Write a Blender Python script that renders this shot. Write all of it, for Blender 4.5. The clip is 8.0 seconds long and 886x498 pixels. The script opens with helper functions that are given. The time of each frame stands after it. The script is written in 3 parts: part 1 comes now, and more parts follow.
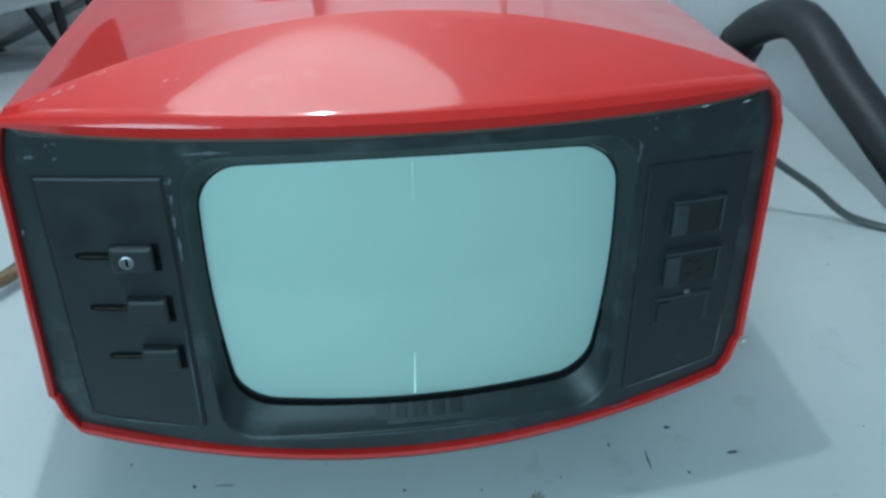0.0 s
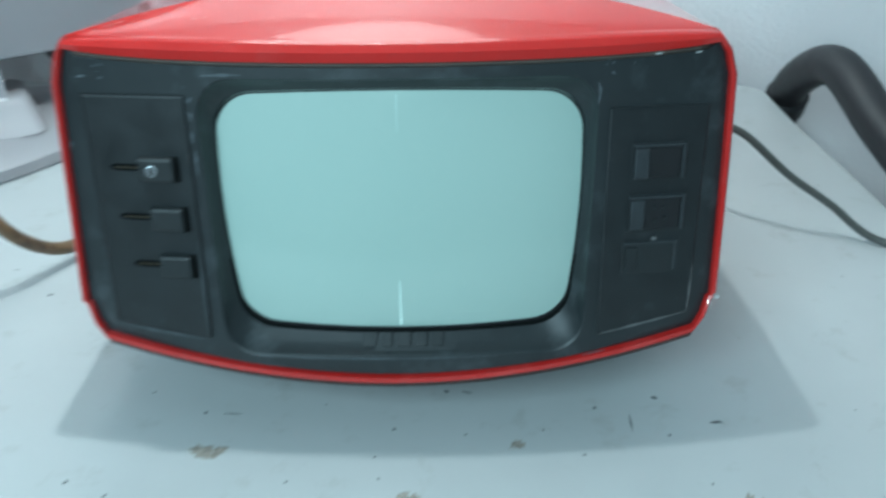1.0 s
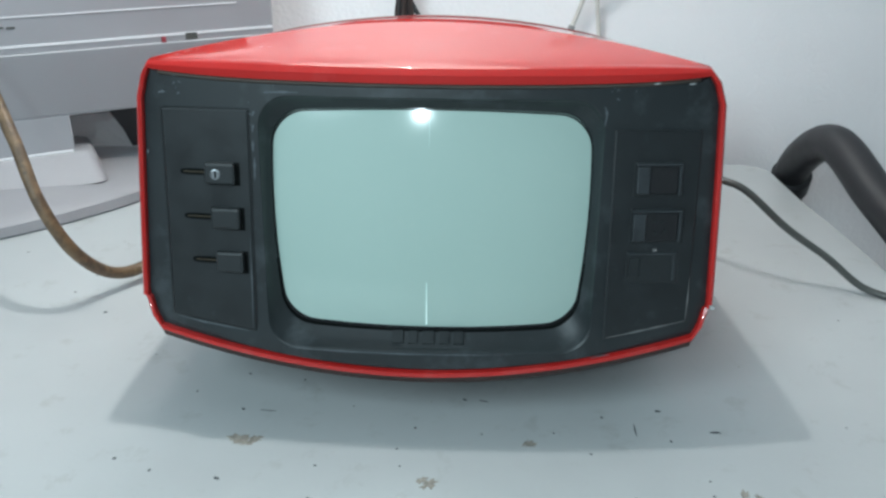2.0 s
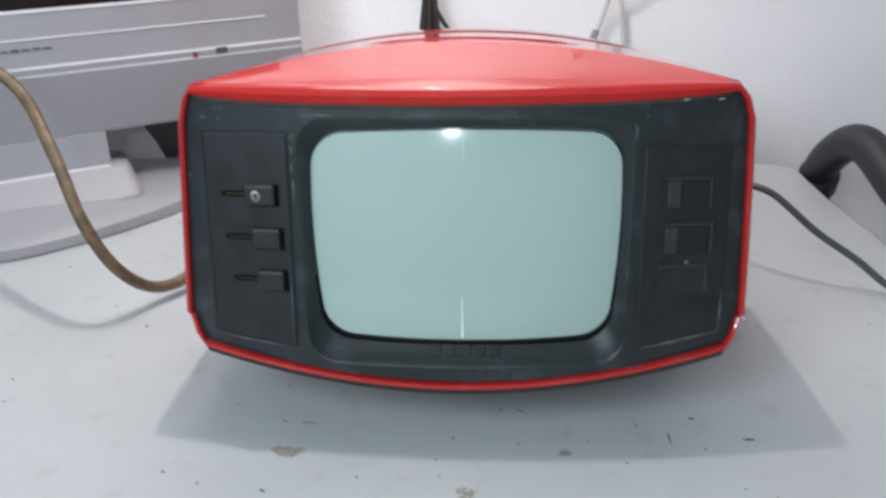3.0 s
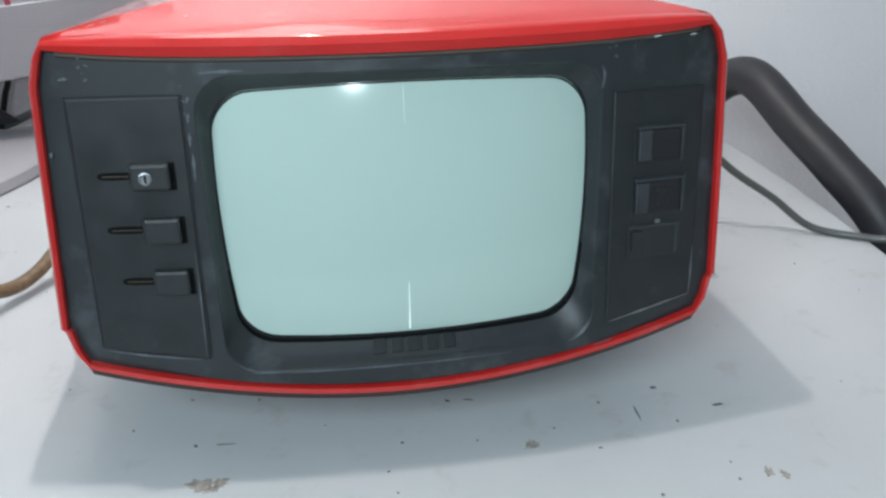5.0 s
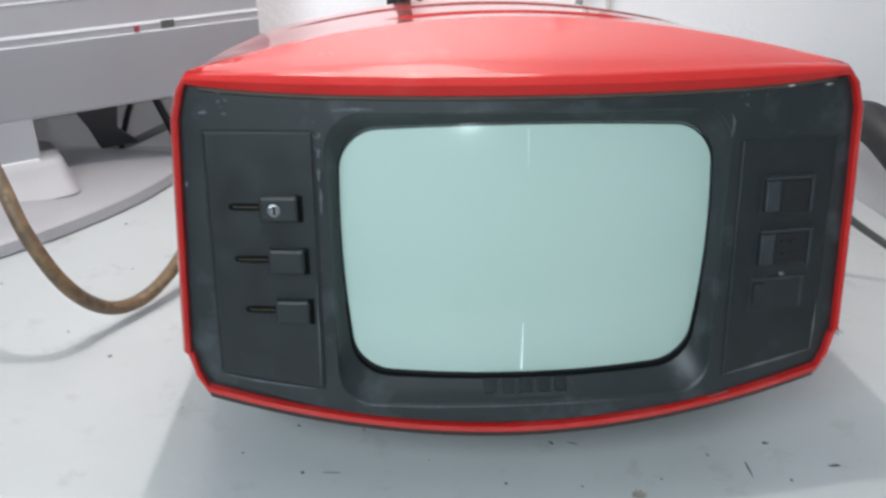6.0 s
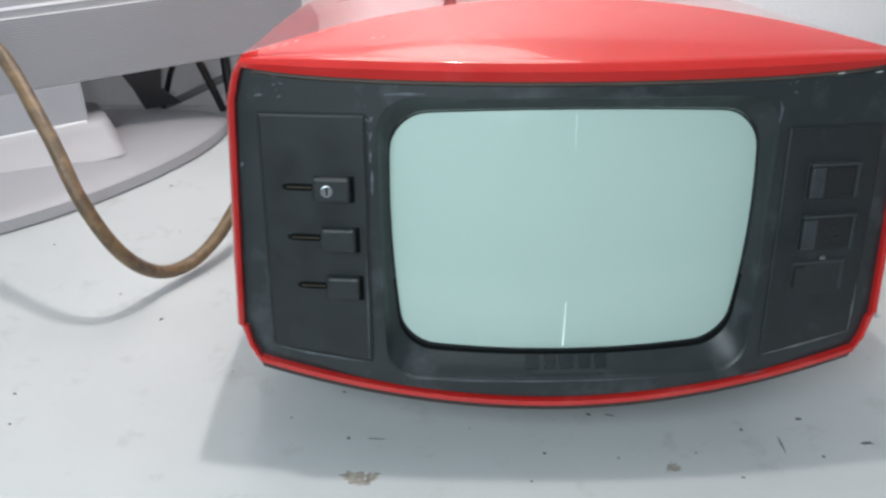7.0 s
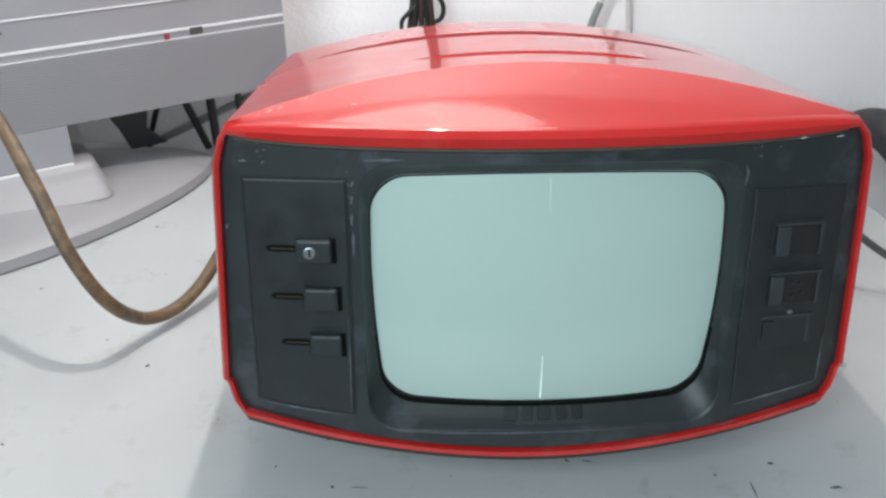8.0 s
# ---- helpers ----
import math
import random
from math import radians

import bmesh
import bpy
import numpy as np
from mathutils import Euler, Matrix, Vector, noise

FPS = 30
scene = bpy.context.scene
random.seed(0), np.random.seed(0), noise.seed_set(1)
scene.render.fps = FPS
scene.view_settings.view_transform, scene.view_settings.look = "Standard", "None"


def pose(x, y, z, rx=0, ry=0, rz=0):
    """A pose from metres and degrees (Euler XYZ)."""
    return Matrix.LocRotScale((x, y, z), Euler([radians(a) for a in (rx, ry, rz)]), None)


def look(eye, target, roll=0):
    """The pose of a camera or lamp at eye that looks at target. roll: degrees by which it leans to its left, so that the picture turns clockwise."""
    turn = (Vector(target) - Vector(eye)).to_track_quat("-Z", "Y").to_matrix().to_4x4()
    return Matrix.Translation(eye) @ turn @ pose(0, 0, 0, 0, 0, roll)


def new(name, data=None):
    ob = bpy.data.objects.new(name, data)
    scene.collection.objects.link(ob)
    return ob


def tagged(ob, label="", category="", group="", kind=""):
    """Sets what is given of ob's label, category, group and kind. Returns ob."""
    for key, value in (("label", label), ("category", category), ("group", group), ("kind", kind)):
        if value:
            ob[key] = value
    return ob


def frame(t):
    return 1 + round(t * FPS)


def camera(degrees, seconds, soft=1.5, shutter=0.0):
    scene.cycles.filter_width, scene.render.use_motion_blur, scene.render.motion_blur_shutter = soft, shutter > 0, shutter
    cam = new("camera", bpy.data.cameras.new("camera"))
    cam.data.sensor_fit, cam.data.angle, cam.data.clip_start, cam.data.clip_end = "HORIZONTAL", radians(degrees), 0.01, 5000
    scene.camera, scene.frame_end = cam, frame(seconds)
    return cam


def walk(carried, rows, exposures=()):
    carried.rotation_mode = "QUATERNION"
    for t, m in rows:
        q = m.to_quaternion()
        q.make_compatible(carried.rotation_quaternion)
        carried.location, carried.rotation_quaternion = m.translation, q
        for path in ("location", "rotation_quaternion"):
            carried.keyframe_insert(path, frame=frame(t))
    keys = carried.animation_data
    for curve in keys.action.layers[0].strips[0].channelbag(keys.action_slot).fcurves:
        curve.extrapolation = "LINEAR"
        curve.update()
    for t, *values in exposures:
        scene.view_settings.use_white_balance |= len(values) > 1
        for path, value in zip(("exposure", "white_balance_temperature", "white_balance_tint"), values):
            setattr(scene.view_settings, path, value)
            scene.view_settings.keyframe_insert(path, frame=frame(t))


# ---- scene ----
cam = camera(54.6, 8.0, soft=2.55, shutter=0.4)
PATH = [
    (0, (-0.02, -0.293, 0.438), (0.148, 1.229, -0.848), 1.6),
    (0.2, (-0.017, -0.287, 0.435), (0.102, 1.208, -0.889), 0.9),
    (0.4, (-0.011, -0.29, 0.441), (0.024, 1.202, -0.891), -0.9),
    (0.5, (-0.012, -0.298, 0.445), (0.034, 1.217, -0.859), 0.3),
    (0.7, (0.007, -0.313, 0.431), (0.057, 1.266, -0.796), 1.4),
    (0.8, (0.022, -0.334, 0.413), (0.083, 1.304, -0.734), 2.0),
    (1, (0.043, -0.393, 0.388), (-0.027, 1.296, -0.681), -0.6),
    (1.2, (0.053, -0.425, 0.386), (-0.122, 1.297, -0.617), -1.2),
    (2.3, (0.045, -0.489, 0.352), (-0.073, 1.333, -0.465), 0.8),
    (2.5, (0.047, -0.493, 0.354), (-0.077, 1.326, -0.469), 0.4),
    (2.7, (0.045, -0.493, 0.356), (-0.083, 1.317, -0.485), -0.4),
    (3, (0.039, -0.485, 0.376), (-0.142, 1.319, -0.467), -1.2),
    (3.1, (0.036, -0.483, 0.383), (-0.161, 1.329, -0.441), -2.1),
    (3.3, (0.011, -0.449, 0.381), (-0.14, 1.335, -0.51), -1.3),
    (3.5, (-0.03, -0.406, 0.378), (0.026, 1.333, -0.608), 0.2),
    (3.7, (-0.054, -0.387, 0.367), (0.153, 1.327, -0.643), 1.2),
    (4, (-0.051, -0.387, 0.351), (0.187, 1.346, -0.619), 0.0),
    (4.2, (-0.05, -0.395, 0.342), (0.215, 1.333, -0.629), 0.2),
    (5.3, (-0.03, -0.397, 0.356), (0.139, 1.36, -0.585), 0.1),
    (5.5, (-0.038, -0.401, 0.352), (0.074, 1.366, -0.578), -0.4),
    (5.7, (-0.043, -0.399, 0.353), (0.058, 1.368, -0.578), 0.3),
    (6, (-0.054, -0.391, 0.361), (-0.011, 1.39, -0.547), 0.2),
    (6.2, (-0.062, -0.396, 0.375), (-0.049, 1.382, -0.542), 0.1),
    (6.3, (-0.07, -0.408, 0.375), (-0.052, 1.332, -0.611), 2.0),
    (6.5, (-0.071, -0.4, 0.383), (-0.164, 1.312, -0.647), -2.0),
    (6.7, (-0.072, -0.393, 0.384), (-0.132, 1.321, -0.645), -1.5),
    (7, (-0.065, -0.393, 0.383), (-0.085, 1.329, -0.634), 0.1),
    (7.5, (-0.057, -0.392, 0.395), (-0.041, 1.345, -0.596), 0.7),
    (7.7, (-0.062, -0.389, 0.412), (-0.024, 1.347, -0.581), 0.6),
    (8, (-0.061, -0.393, 0.412), (-0.05, 1.346, -0.577), 0.3),
]
walk(cam, [(t, look(eye, target, roll)) for t, eye, target, roll in PATH],
     exposures=[(0.0, -0.64, 5090, -13), (0.3, -0.48, 5150, -13), (0.5, -0.35, 5210, -13), (1.2, -0.31, 5550, -6), (2.3, -0.46, 6230, 6), (3.1, -0.42, 6380, 14), (3.6, -0.26, 6320, 11), (4.1, -0.23, 6130, 9), (5.4, -0.22, 6380, 11), (7.2, -0.23, 6500, 11), (8.0, -0.31, 6470, 10)])

WALL_Y = 0.64

# ---- light ----
world = bpy.data.worlds.new("world")
scene.world = world
world.use_nodes = True
world.node_tree.nodes["Background"].inputs["Color"].default_value = (0.75, 0.87, 1.0, 1)
world.node_tree.nodes["Background"].inputs["Strength"].default_value = 0.3


def lamp(name, kind, place, power, size, colour, target=None):
    data = bpy.data.lights.new(name, kind)
    data.energy, data.color = power, colour
    if kind == "AREA":
        data.shape, data.size = "DISK", size
    else:
        data.shadow_soft_size = size
    ob = new(name, data)
    ob.matrix_world = look(place, target) if target else pose(*place)
    return ob


lamp("bench_lamp_bulb", "POINT", (-0.07, 0.16, 0.92), 1.6, 0.014, (1.0, 0.955, 0.91))
# added at the bulb to brighten the left side and the wall
lamp("bench_lamp_left_fill", "AREA", (-0.07, 0.16, 0.915), 5.2, 0.024, (1.0, 0.94, 0.905), (-0.6, 0.6, 0.2))
# added fill that stands in for a light at the camera
lamp("front_fill_lamp", "POINT", (-0.03, -0.6, 0.43), 4.5, 0.012, (0.8, 0.95, 1.0))
# soft fill added from the front left to lift the shadows
lamp("soft_fill_lamp", "AREA", (-0.65, -1.1, 1.0), 20.5, 0.8, (0.79, 0.935, 1.0), (0.0, 0.1, 0.1))


# ---- materials ----
def nodes_of(name):
    m = bpy.data.materials.new(name)
    m.use_nodes = True
    return m, m.node_tree.nodes, m.node_tree.links, m.node_tree.nodes["Principled BSDF"]


def surface(name, colour, rough=0.5, metal=0.0, scale=40.0, vary=0.12, bump=0.1, fine=400.0, coat=0.0, rough_vary=0.15, dist=0.001, stain=None, stain_scale=8.0, stain_at=0.62):
    """A material with two scales of colour variation, fine relief and uneven gloss."""
    m, n, l, p = nodes_of(name)
    co = n.new("ShaderNodeTexCoord")
    big = n.new("ShaderNodeTexNoise")
    big.inputs["Scale"].default_value, big.inputs["Detail"].default_value = scale, 6
    small = n.new("ShaderNodeTexNoise")
    small.inputs["Scale"].default_value, small.inputs["Detail"].default_value = fine, 3
    for t in (big, small):
        l.new(co.outputs["Object"], t.inputs["Vector"])
    mix = n.new("ShaderNodeMix")
    mix.data_type = "RGBA"
    l.new(big.outputs["Fac"], mix.inputs[0])
    mix.inputs[6].default_value = (*[c * (1 - vary) for c in colour], 1)
    mix.inputs[7].default_value = (*[min(1, c * (1 + vary)) for c in colour], 1)
    out = mix.outputs[2]
    if stain:
        st = n.new("ShaderNodeTexNoise")
        st.inputs["Scale"].default_value, st.inputs["Detail"].default_value = stain_scale, 9
        st.inputs["Roughness"].default_value = 0.65
        l.new(co.outputs["Object"], st.inputs["Vector"])
        ramp = n.new("ShaderNodeValToRGB")
        ramp.color_ramp.elements[0].position, ramp.color_ramp.elements[1].position = stain_at, stain_at + 0.12
        ramp.color_ramp.elements[0].color, ramp.color_ramp.elements[1].color = (0, 0, 0, 1), (0.6, 0.6, 0.6, 1)
        l.new(st.outputs["Fac"], ramp.inputs["Fac"])
        mix2 = n.new("ShaderNodeMix")
        mix2.data_type = "RGBA"
        l.new(ramp.outputs["Color"], mix2.inputs[0])
        l.new(out, mix2.inputs[6])
        mix2.inputs[7].default_value = (*stain, 1)
        out = mix2.outputs[2]
    l.new(out, p.inputs["Base Color"])
    mr = n.new("ShaderNodeMapRange")
    mr.inputs["To Min"].default_value, mr.inputs["To Max"].default_value = max(0.02, rough - rough_vary), min(1, rough + rough_vary)
    l.new(big.outputs["Fac"], mr.inputs["Value"])
    l.new(mr.outputs["Result"], p.inputs["Roughness"])
    b = n.new("ShaderNodeBump")
    b.inputs["Strength"].default_value, b.inputs["Distance"].default_value = bump, dist
    l.new(small.outputs["Fac"], b.inputs["Height"])
    l.new(b.outputs["Normal"], p.inputs["Normal"])
    p.inputs["Metallic"].default_value = metal
    p.inputs["Coat Weight"].default_value = coat
    p.inputs["Coat Roughness"].default_value = 0.06
    return m


M_RED = surface("red_gloss_plastic", (0.47, 0.0165, 0.0145), 0.4, scale=25, vary=0.1, bump=0.012, coat=1.0, stain=(0.52, 0.05, 0.046), stain_scale=22, stain_at=0.57)
M_RED.node_tree.nodes["Principled BSDF"].inputs["Specular IOR Level"].default_value = 0.2
M_RED.node_tree.nodes["Principled BSDF"].inputs["Coat IOR"].default_value = 1.5
M_WORN = surface("worn_red_plastic", (0.72, 0.42, 0.4), 0.5, scale=400, vary=0.3)
M_SEAM = surface("dark_red_seam", (0.2, 0.02, 0.02), 0.5)
M_BLACK = surface("black_plastic", (0.0172, 0.0228, 0.0256), 0.43, scale=22, vary=0.35, bump=0.05, fine=1500, stain=(0.058, 0.07, 0.077), stain_scale=32, stain_at=0.55)
M_PLATE = surface("dull_black_plate", (0.012, 0.0158, 0.018), 0.46, scale=60, vary=0.45, bump=0.06, fine=1500, stain=(0.03, 0.037, 0.042), stain_scale=80, stain_at=0.6)
M_DUST_GLINT = surface("dust_and_glint", (0.13, 0.135, 0.137), 0.75, scale=120, vary=0.45)
M_EDGE = surface("brown_dust_edge", (0.07, 0.055, 0.045), 0.7, scale=60, vary=0.5)
M_RUB_GLINT = surface("rubbed_and_glint_plastic", (0.085, 0.1, 0.112), 0.6, scale=500, vary=0.7)
M_UNDER = surface("brown_underside", (0.04, 0.02, 0.017), 0.6, scale=60, vary=0.3, bump=0.15, fine=900)
M_SCREW = surface("dull_screw_steel", (0.36, 0.38, 0.4), 0.38, 1.0, scale=300)
M_KNOB = surface("black_knob_plastic", (0.014, 0.018, 0.02), 0.52, scale=120, vary=0.3, bump=0.15, fine=900)
M_DARK = surface("gap_shade_black", (0.006, 0.007, 0.007), 0.7)
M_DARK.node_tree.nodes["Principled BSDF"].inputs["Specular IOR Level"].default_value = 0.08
M_FRAME = surface("pale_button_plastic", (0.03, 0.036, 0.041), 0.5, scale=160, vary=0.5, bump=0.1, fine=900)
M_DISH = surface("dark_button_plastic", (0.008, 0.009, 0.011), 0.6, scale=160, vary=0.3, bump=0.1, fine=900)
M_RAIL = surface("dull_brass", (0.11, 0.095, 0.07), 0.45, 1.0, scale=500, vary=0.4)
M_STEEL = surface("steel", (0.6, 0.61, 0.62), 0.32, 1.0, scale=300, bump=0.1)
M_BADGE = surface("dark_chrome", (0.014, 0.018, 0.02), 0.36, 0.0, scale=300, bump=0.1)
M_BADGE.node_tree.nodes["Principled BSDF"].inputs["Specular IOR Level"].default_value = 0.24
M_SCUFF = surface("chipped_edge", (0.45, 0.47, 0.47), 0.6, scale=500)
M_SILVER = surface("silver_paint", (0.4, 0.405, 0.432), 0.42, 0.35, scale=15, vary=0.05, bump=0.06, fine=1200)
M_SILVER_LIGHT = surface("pale_silver_paint", (0.335, 0.33, 0.348), 0.55, 0.1, scale=12, vary=0.05, bump=0.1, fine=900, stain=(0.36, 0.355, 0.36), stain_scale=40, stain_at=0.6)
M_TRIM = surface("white_trim", (0.74, 0.74, 0.76), 0.4, 0.0, scale=30, vary=0.04)
M_LCD = surface("dark_panel_glass", (0.012, 0.008, 0.008), 0.18, scale=5)
M_HOSE = surface("black_rubber", (0.02, 0.02, 0.023), 0.5, scale=60, vary=0.3, bump=0.3, fine=500)
M_COAX = surface("brown_sheath", (0.165, 0.108, 0.058), 0.5, scale=160, vary=0.5, bump=0.7, fine=260, coat=0.05, stain=(0.05, 0.034, 0.023), stain_scale=60, stain_at=0.47)
M_LEAD = surface("grey_cord", (0.085, 0.09, 0.085), 0.4, scale=90, vary=0.2, coat=0.2)
M_LEADP = surface("mid_grey_cord", (0.22, 0.23, 0.23), 0.45, scale=90, vary=0.15)
M_CORD = surface("black_cord", (0.012, 0.012, 0.013), 0.45, scale=90, vary=0.2)
M_BROWN_CORD = surface("dark_brown_cord", (0.035, 0.026, 0.023), 0.45, scale=90, vary=0.25)
M_WIRE = surface("pale_wire", (0.62, 0.6, 0.56), 0.4, scale=90, vary=0.15)
M_WALL = surface("white_plaster", (0.88, 0.865, 0.88), 0.85, scale=6, vary=0.04, bump=0.4, dist=0.003, fine=190, stain=(0.77, 0.76, 0.775), stain_scale=3, stain_at=0.6)
M_CEIL = surface("white_ceiling_paint", (0.8, 0.8, 0.8), 0.9, scale=5, vary=0.03, bump=0.2, fine=60)
M_FLOOR = surface("floor_vinyl", (0.3, 0.28, 0.26), 0.6, scale=4)
M_TABLE = surface("white_bench_paint", (0.485, 0.505, 0.51), 0.45, scale=14, vary=0.08, bump=0.08, fine=300, stain=(0.385, 0.395, 0.385), stain_scale=34, stain_at=0.58)
M_SPOT = surface("brown_stain", (0.3, 0.275, 0.24), 0.7, scale=420, vary=0.75)
M_INK = surface("dark_mark", (0.085, 0.09, 0.095), 0.7, scale=300, vary=0.4)
M_REDBTN = surface("red_button_plastic", (0.3, 0.05, 0.065), 0.4)
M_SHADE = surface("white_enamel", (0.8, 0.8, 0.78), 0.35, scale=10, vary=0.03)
M_OPAL = surface("lit_opal_glass", (0.8, 0.79, 0.77), 0.3, scale=10, vary=0.03)
M_OPAL.node_tree.nodes["Principled BSDF"].inputs["Emission Color"].default_value = (1.0, 0.955, 0.91, 1)
M_OPAL.node_tree.nodes["Principled BSDF"].inputs["Emission Strength"].default_value = 3.6

# picture tube: pale grey-green phosphor behind a gloss face
M_TUBE, n_, l_, p_ = nodes_of("tube_phosphor")
p_.inputs["Base Color"].default_value = (0.42, 0.62, 0.57, 1)
p_.inputs["Roughness"].default_value = 0.6
p_.inputs["Coat Weight"].default_value = 1.0
p_.inputs["Coat Roughness"].default_value = 0.12
t_ = n_.new("ShaderNodeTexNoise")
t_.inputs["Scale"].default_value = 9
c_ = n_.new("ShaderNodeTexCoord")
l_.new(c_.outputs["Object"], t_.inputs["Vector"])
x_ = n_.new("ShaderNodeMix")
x_.data_type = "RGBA"
x_.inputs[6].default_value, x_.inputs[7].default_value = (0.4, 0.535, 0.487, 1), (0.435, 0.57, 0.52, 1)
l_.new(t_.outputs["Fac"], x_.inputs[0])
l_.new(x_.outputs[2], p_.inputs["Base Color"])

# the thin trace that the tube draws
M_TRACE, n_, l_, p_ = nodes_of("tube_trace")
p_.inputs["Base Color"].default_value = (0.6, 0.75, 0.72, 1)
p_.inputs["Emission Color"].default_value = (0.85, 1.0, 0.97, 1)
p_.inputs["Emission Strength"].default_value = 0.5
M_TRACE_DIM, n_, l_, p_ = nodes_of("tube_trace_dim")
p_.inputs["Base Color"].default_value = (0.6, 0.78, 0.74, 1)
p_.inputs["Emission Color"].default_value = (0.85, 1.0, 0.97, 1)
p_.inputs["Emission Strength"].default_value = 0.1


# ---- mesh helpers ----
def part(name, bm, material, parent=None, label="", smooth=False, bevel=0.0):
    """Links a bmesh as one mesh object under a thing or a part."""
    me = bpy.data.meshes.new(name)
    bmesh.ops.recalc_face_normals(bm, faces=bm.faces)
    bm.to_mesh(me)
    bm.free()
    for f in me.polygons:
        f.use_smooth = smooth
    me.materials.append(material)
    ob = new(name, me)
    if parent:
        ob.parent = parent
    if label:
        tagged(ob, label)
    if bevel:
        b = ob.modifiers.new("bevel", "BEVEL")
        b.width, b.segments, b.limit_method = bevel, 2, "ANGLE"
    return ob


def box(bm, x0, x1, y0, y1, z0, z1):
    v = [bm.verts.new((x, y, z)) for x in (x0, x1) for y in (y0, y1) for z in (z0, z1)]
    for f in ((0, 1, 3, 2), (4, 6, 7, 5), (0, 4, 5, 1), (2, 3, 7, 6), (0, 2, 6, 4), (1, 5, 7, 3)):
        bm.faces.new([v[i] for i in f])
    return bm


def loft(bm, loops, cap0=False, cap1=False, closed=True):
    rings = [[bm.verts.new(p) for p in lp] for lp in loops]
    n = len(rings[0])
    for a, b in zip(rings, rings[1:]):
        for i in range(n if closed else n - 1):
            j = (i + 1) % n
            bm.faces.new((a[i], a[j], b[j], b[i]))
    if cap0:
        bm.faces.new(rings[0][::-1])
    if cap1:
        bm.faces.new(rings[-1])
    return rings


def smooth_line(points, steps=10):
    """Catmull-Rom line through the points."""
    p = [Vector(q) for q in points]
    p = [2 * p[0] - p[1]] + p + [2 * p[-1] - p[-2]]
    out = []
    for a, b, c, d in zip(p, p[1:], p[2:], p[3:]):
        for k in range(steps):
            t = k / steps
            out.append(0.5 * (2 * b + (c - a) * t + (2 * a - 5 * b + 4 * c - d) * t * t + (3 * b - a - 3 * c + d) * t ** 3))
    return out + [p[-2]]


def tube(bm, points, r, sides=16, steps=10, wobble=0.0):
    line = smooth_line(points, steps)
    loops, up = [], Vector((0.03, 0.05, 1)).normalized()
    for i, q in enumerate(line):
        d = (line[min(i + 1, len(line) - 1)] - line[max(i - 1, 0)]).normalized()
        side = d.cross(up)
        if side.length < 0.2:
            side = d.cross(Vector((1, 0, 0)))
        side.normalize()
        up = side.cross(d).normalized()
        rr = r * (1 + wobble * noise.noise(q * 40))
        loops.append([q + rr * (math.cos(a) * side + math.sin(a) * up) for a in (2 * math.pi * k / sides for k in range(sides))])
    loft(bm, loops, True, True)
    return bm


# ---- room ----
def wall(name, x0, x1, y0, y1, z0, z1, mat, label, cat):
    return tagged(part(name, box(bmesh.new(), x0, x1, y0, y1, z0, z1), mat), label, cat, kind="structure")


wall("wall_north", -2.2, 1.9, WALL_Y, WALL_Y + 0.12, -0.76, 1.75, M_WALL, "rough white plastered wall behind the bench", "wall")
# unseen other walls and ceiling, added to close the room and bounce light
wall("wall_south", -2.2, 1.9, -2.4, -2.28, -0.76, 1.75, M_WALL, "unseen plain white plastered wall", "wall")
wall("wall_west", -2.32, -2.2, -2.28, WALL_Y, -0.76, 1.75, M_WALL, "unseen plain white plastered wall", "wall")
wall("wall_east", 1.9, 2.02, -2.28, WALL_Y, -0.76, 1.75, M_WALL, "unseen plain white plastered wall", "wall")
wall("floor", -2.32, 2.02, -2.4, WALL_Y + 0.12, -0.86, -0.76, M_FLOOR, "plain grey vinyl floor", "floor")
wall("ceiling", -2.32, 2.02, -2.4, WALL_Y + 0.12, 1.75, 1.85, M_CEIL, "unseen plain white painted ceiling", "ceiling")


# ---- bench ----
def make_bench():
    bench = tagged(new("workbench"), "white-painted workbench with worn, stained top", "workbench")
    bench.location = (0, 0, -0.76)
    edge = [(-1.15, -0.30), (0.45, -0.30), (0.421, 0.275), (0.409, 0.379), (0.395, 0.471), (0.3885, 0.545)]
    for k in range(1, 7):
        a = radians(90 * k / 6)
        edge.append((0.352 + 0.036 * math.cos(a), 0.562 + 0.038 * math.sin(a)))
    edge += [(-1.15, 0.60)]
    bm = bmesh.new()
    loft(bm, [[(x, y, z + 0.76) for x, y in edge] for z in (-0.028, 0.0)], True, True)
    part("tabletop", bm, M_TABLE, bench, bevel=0.003)
    for x in (-1.08, 0.3):
        for y in (-0.24, 0.48):
            part("leg", box(bmesh.new(), x, x + 0.05, y, y + 0.05, 0, 0.732), M_TABLE, bench)
    return bench


make_bench()

# ---- red television ----
TV = Matrix.Translation((0, 0.0106, 0.0446)) @ pose(0, 0, 0, 0, 0, 2.4) @ pose(0, 0, 0, -10, 0, 0)


def bow(u):
    """Depth of the bulged front, nearer in the middle."""
    return -0.016 * (1 - (u / 0.175) ** 2)


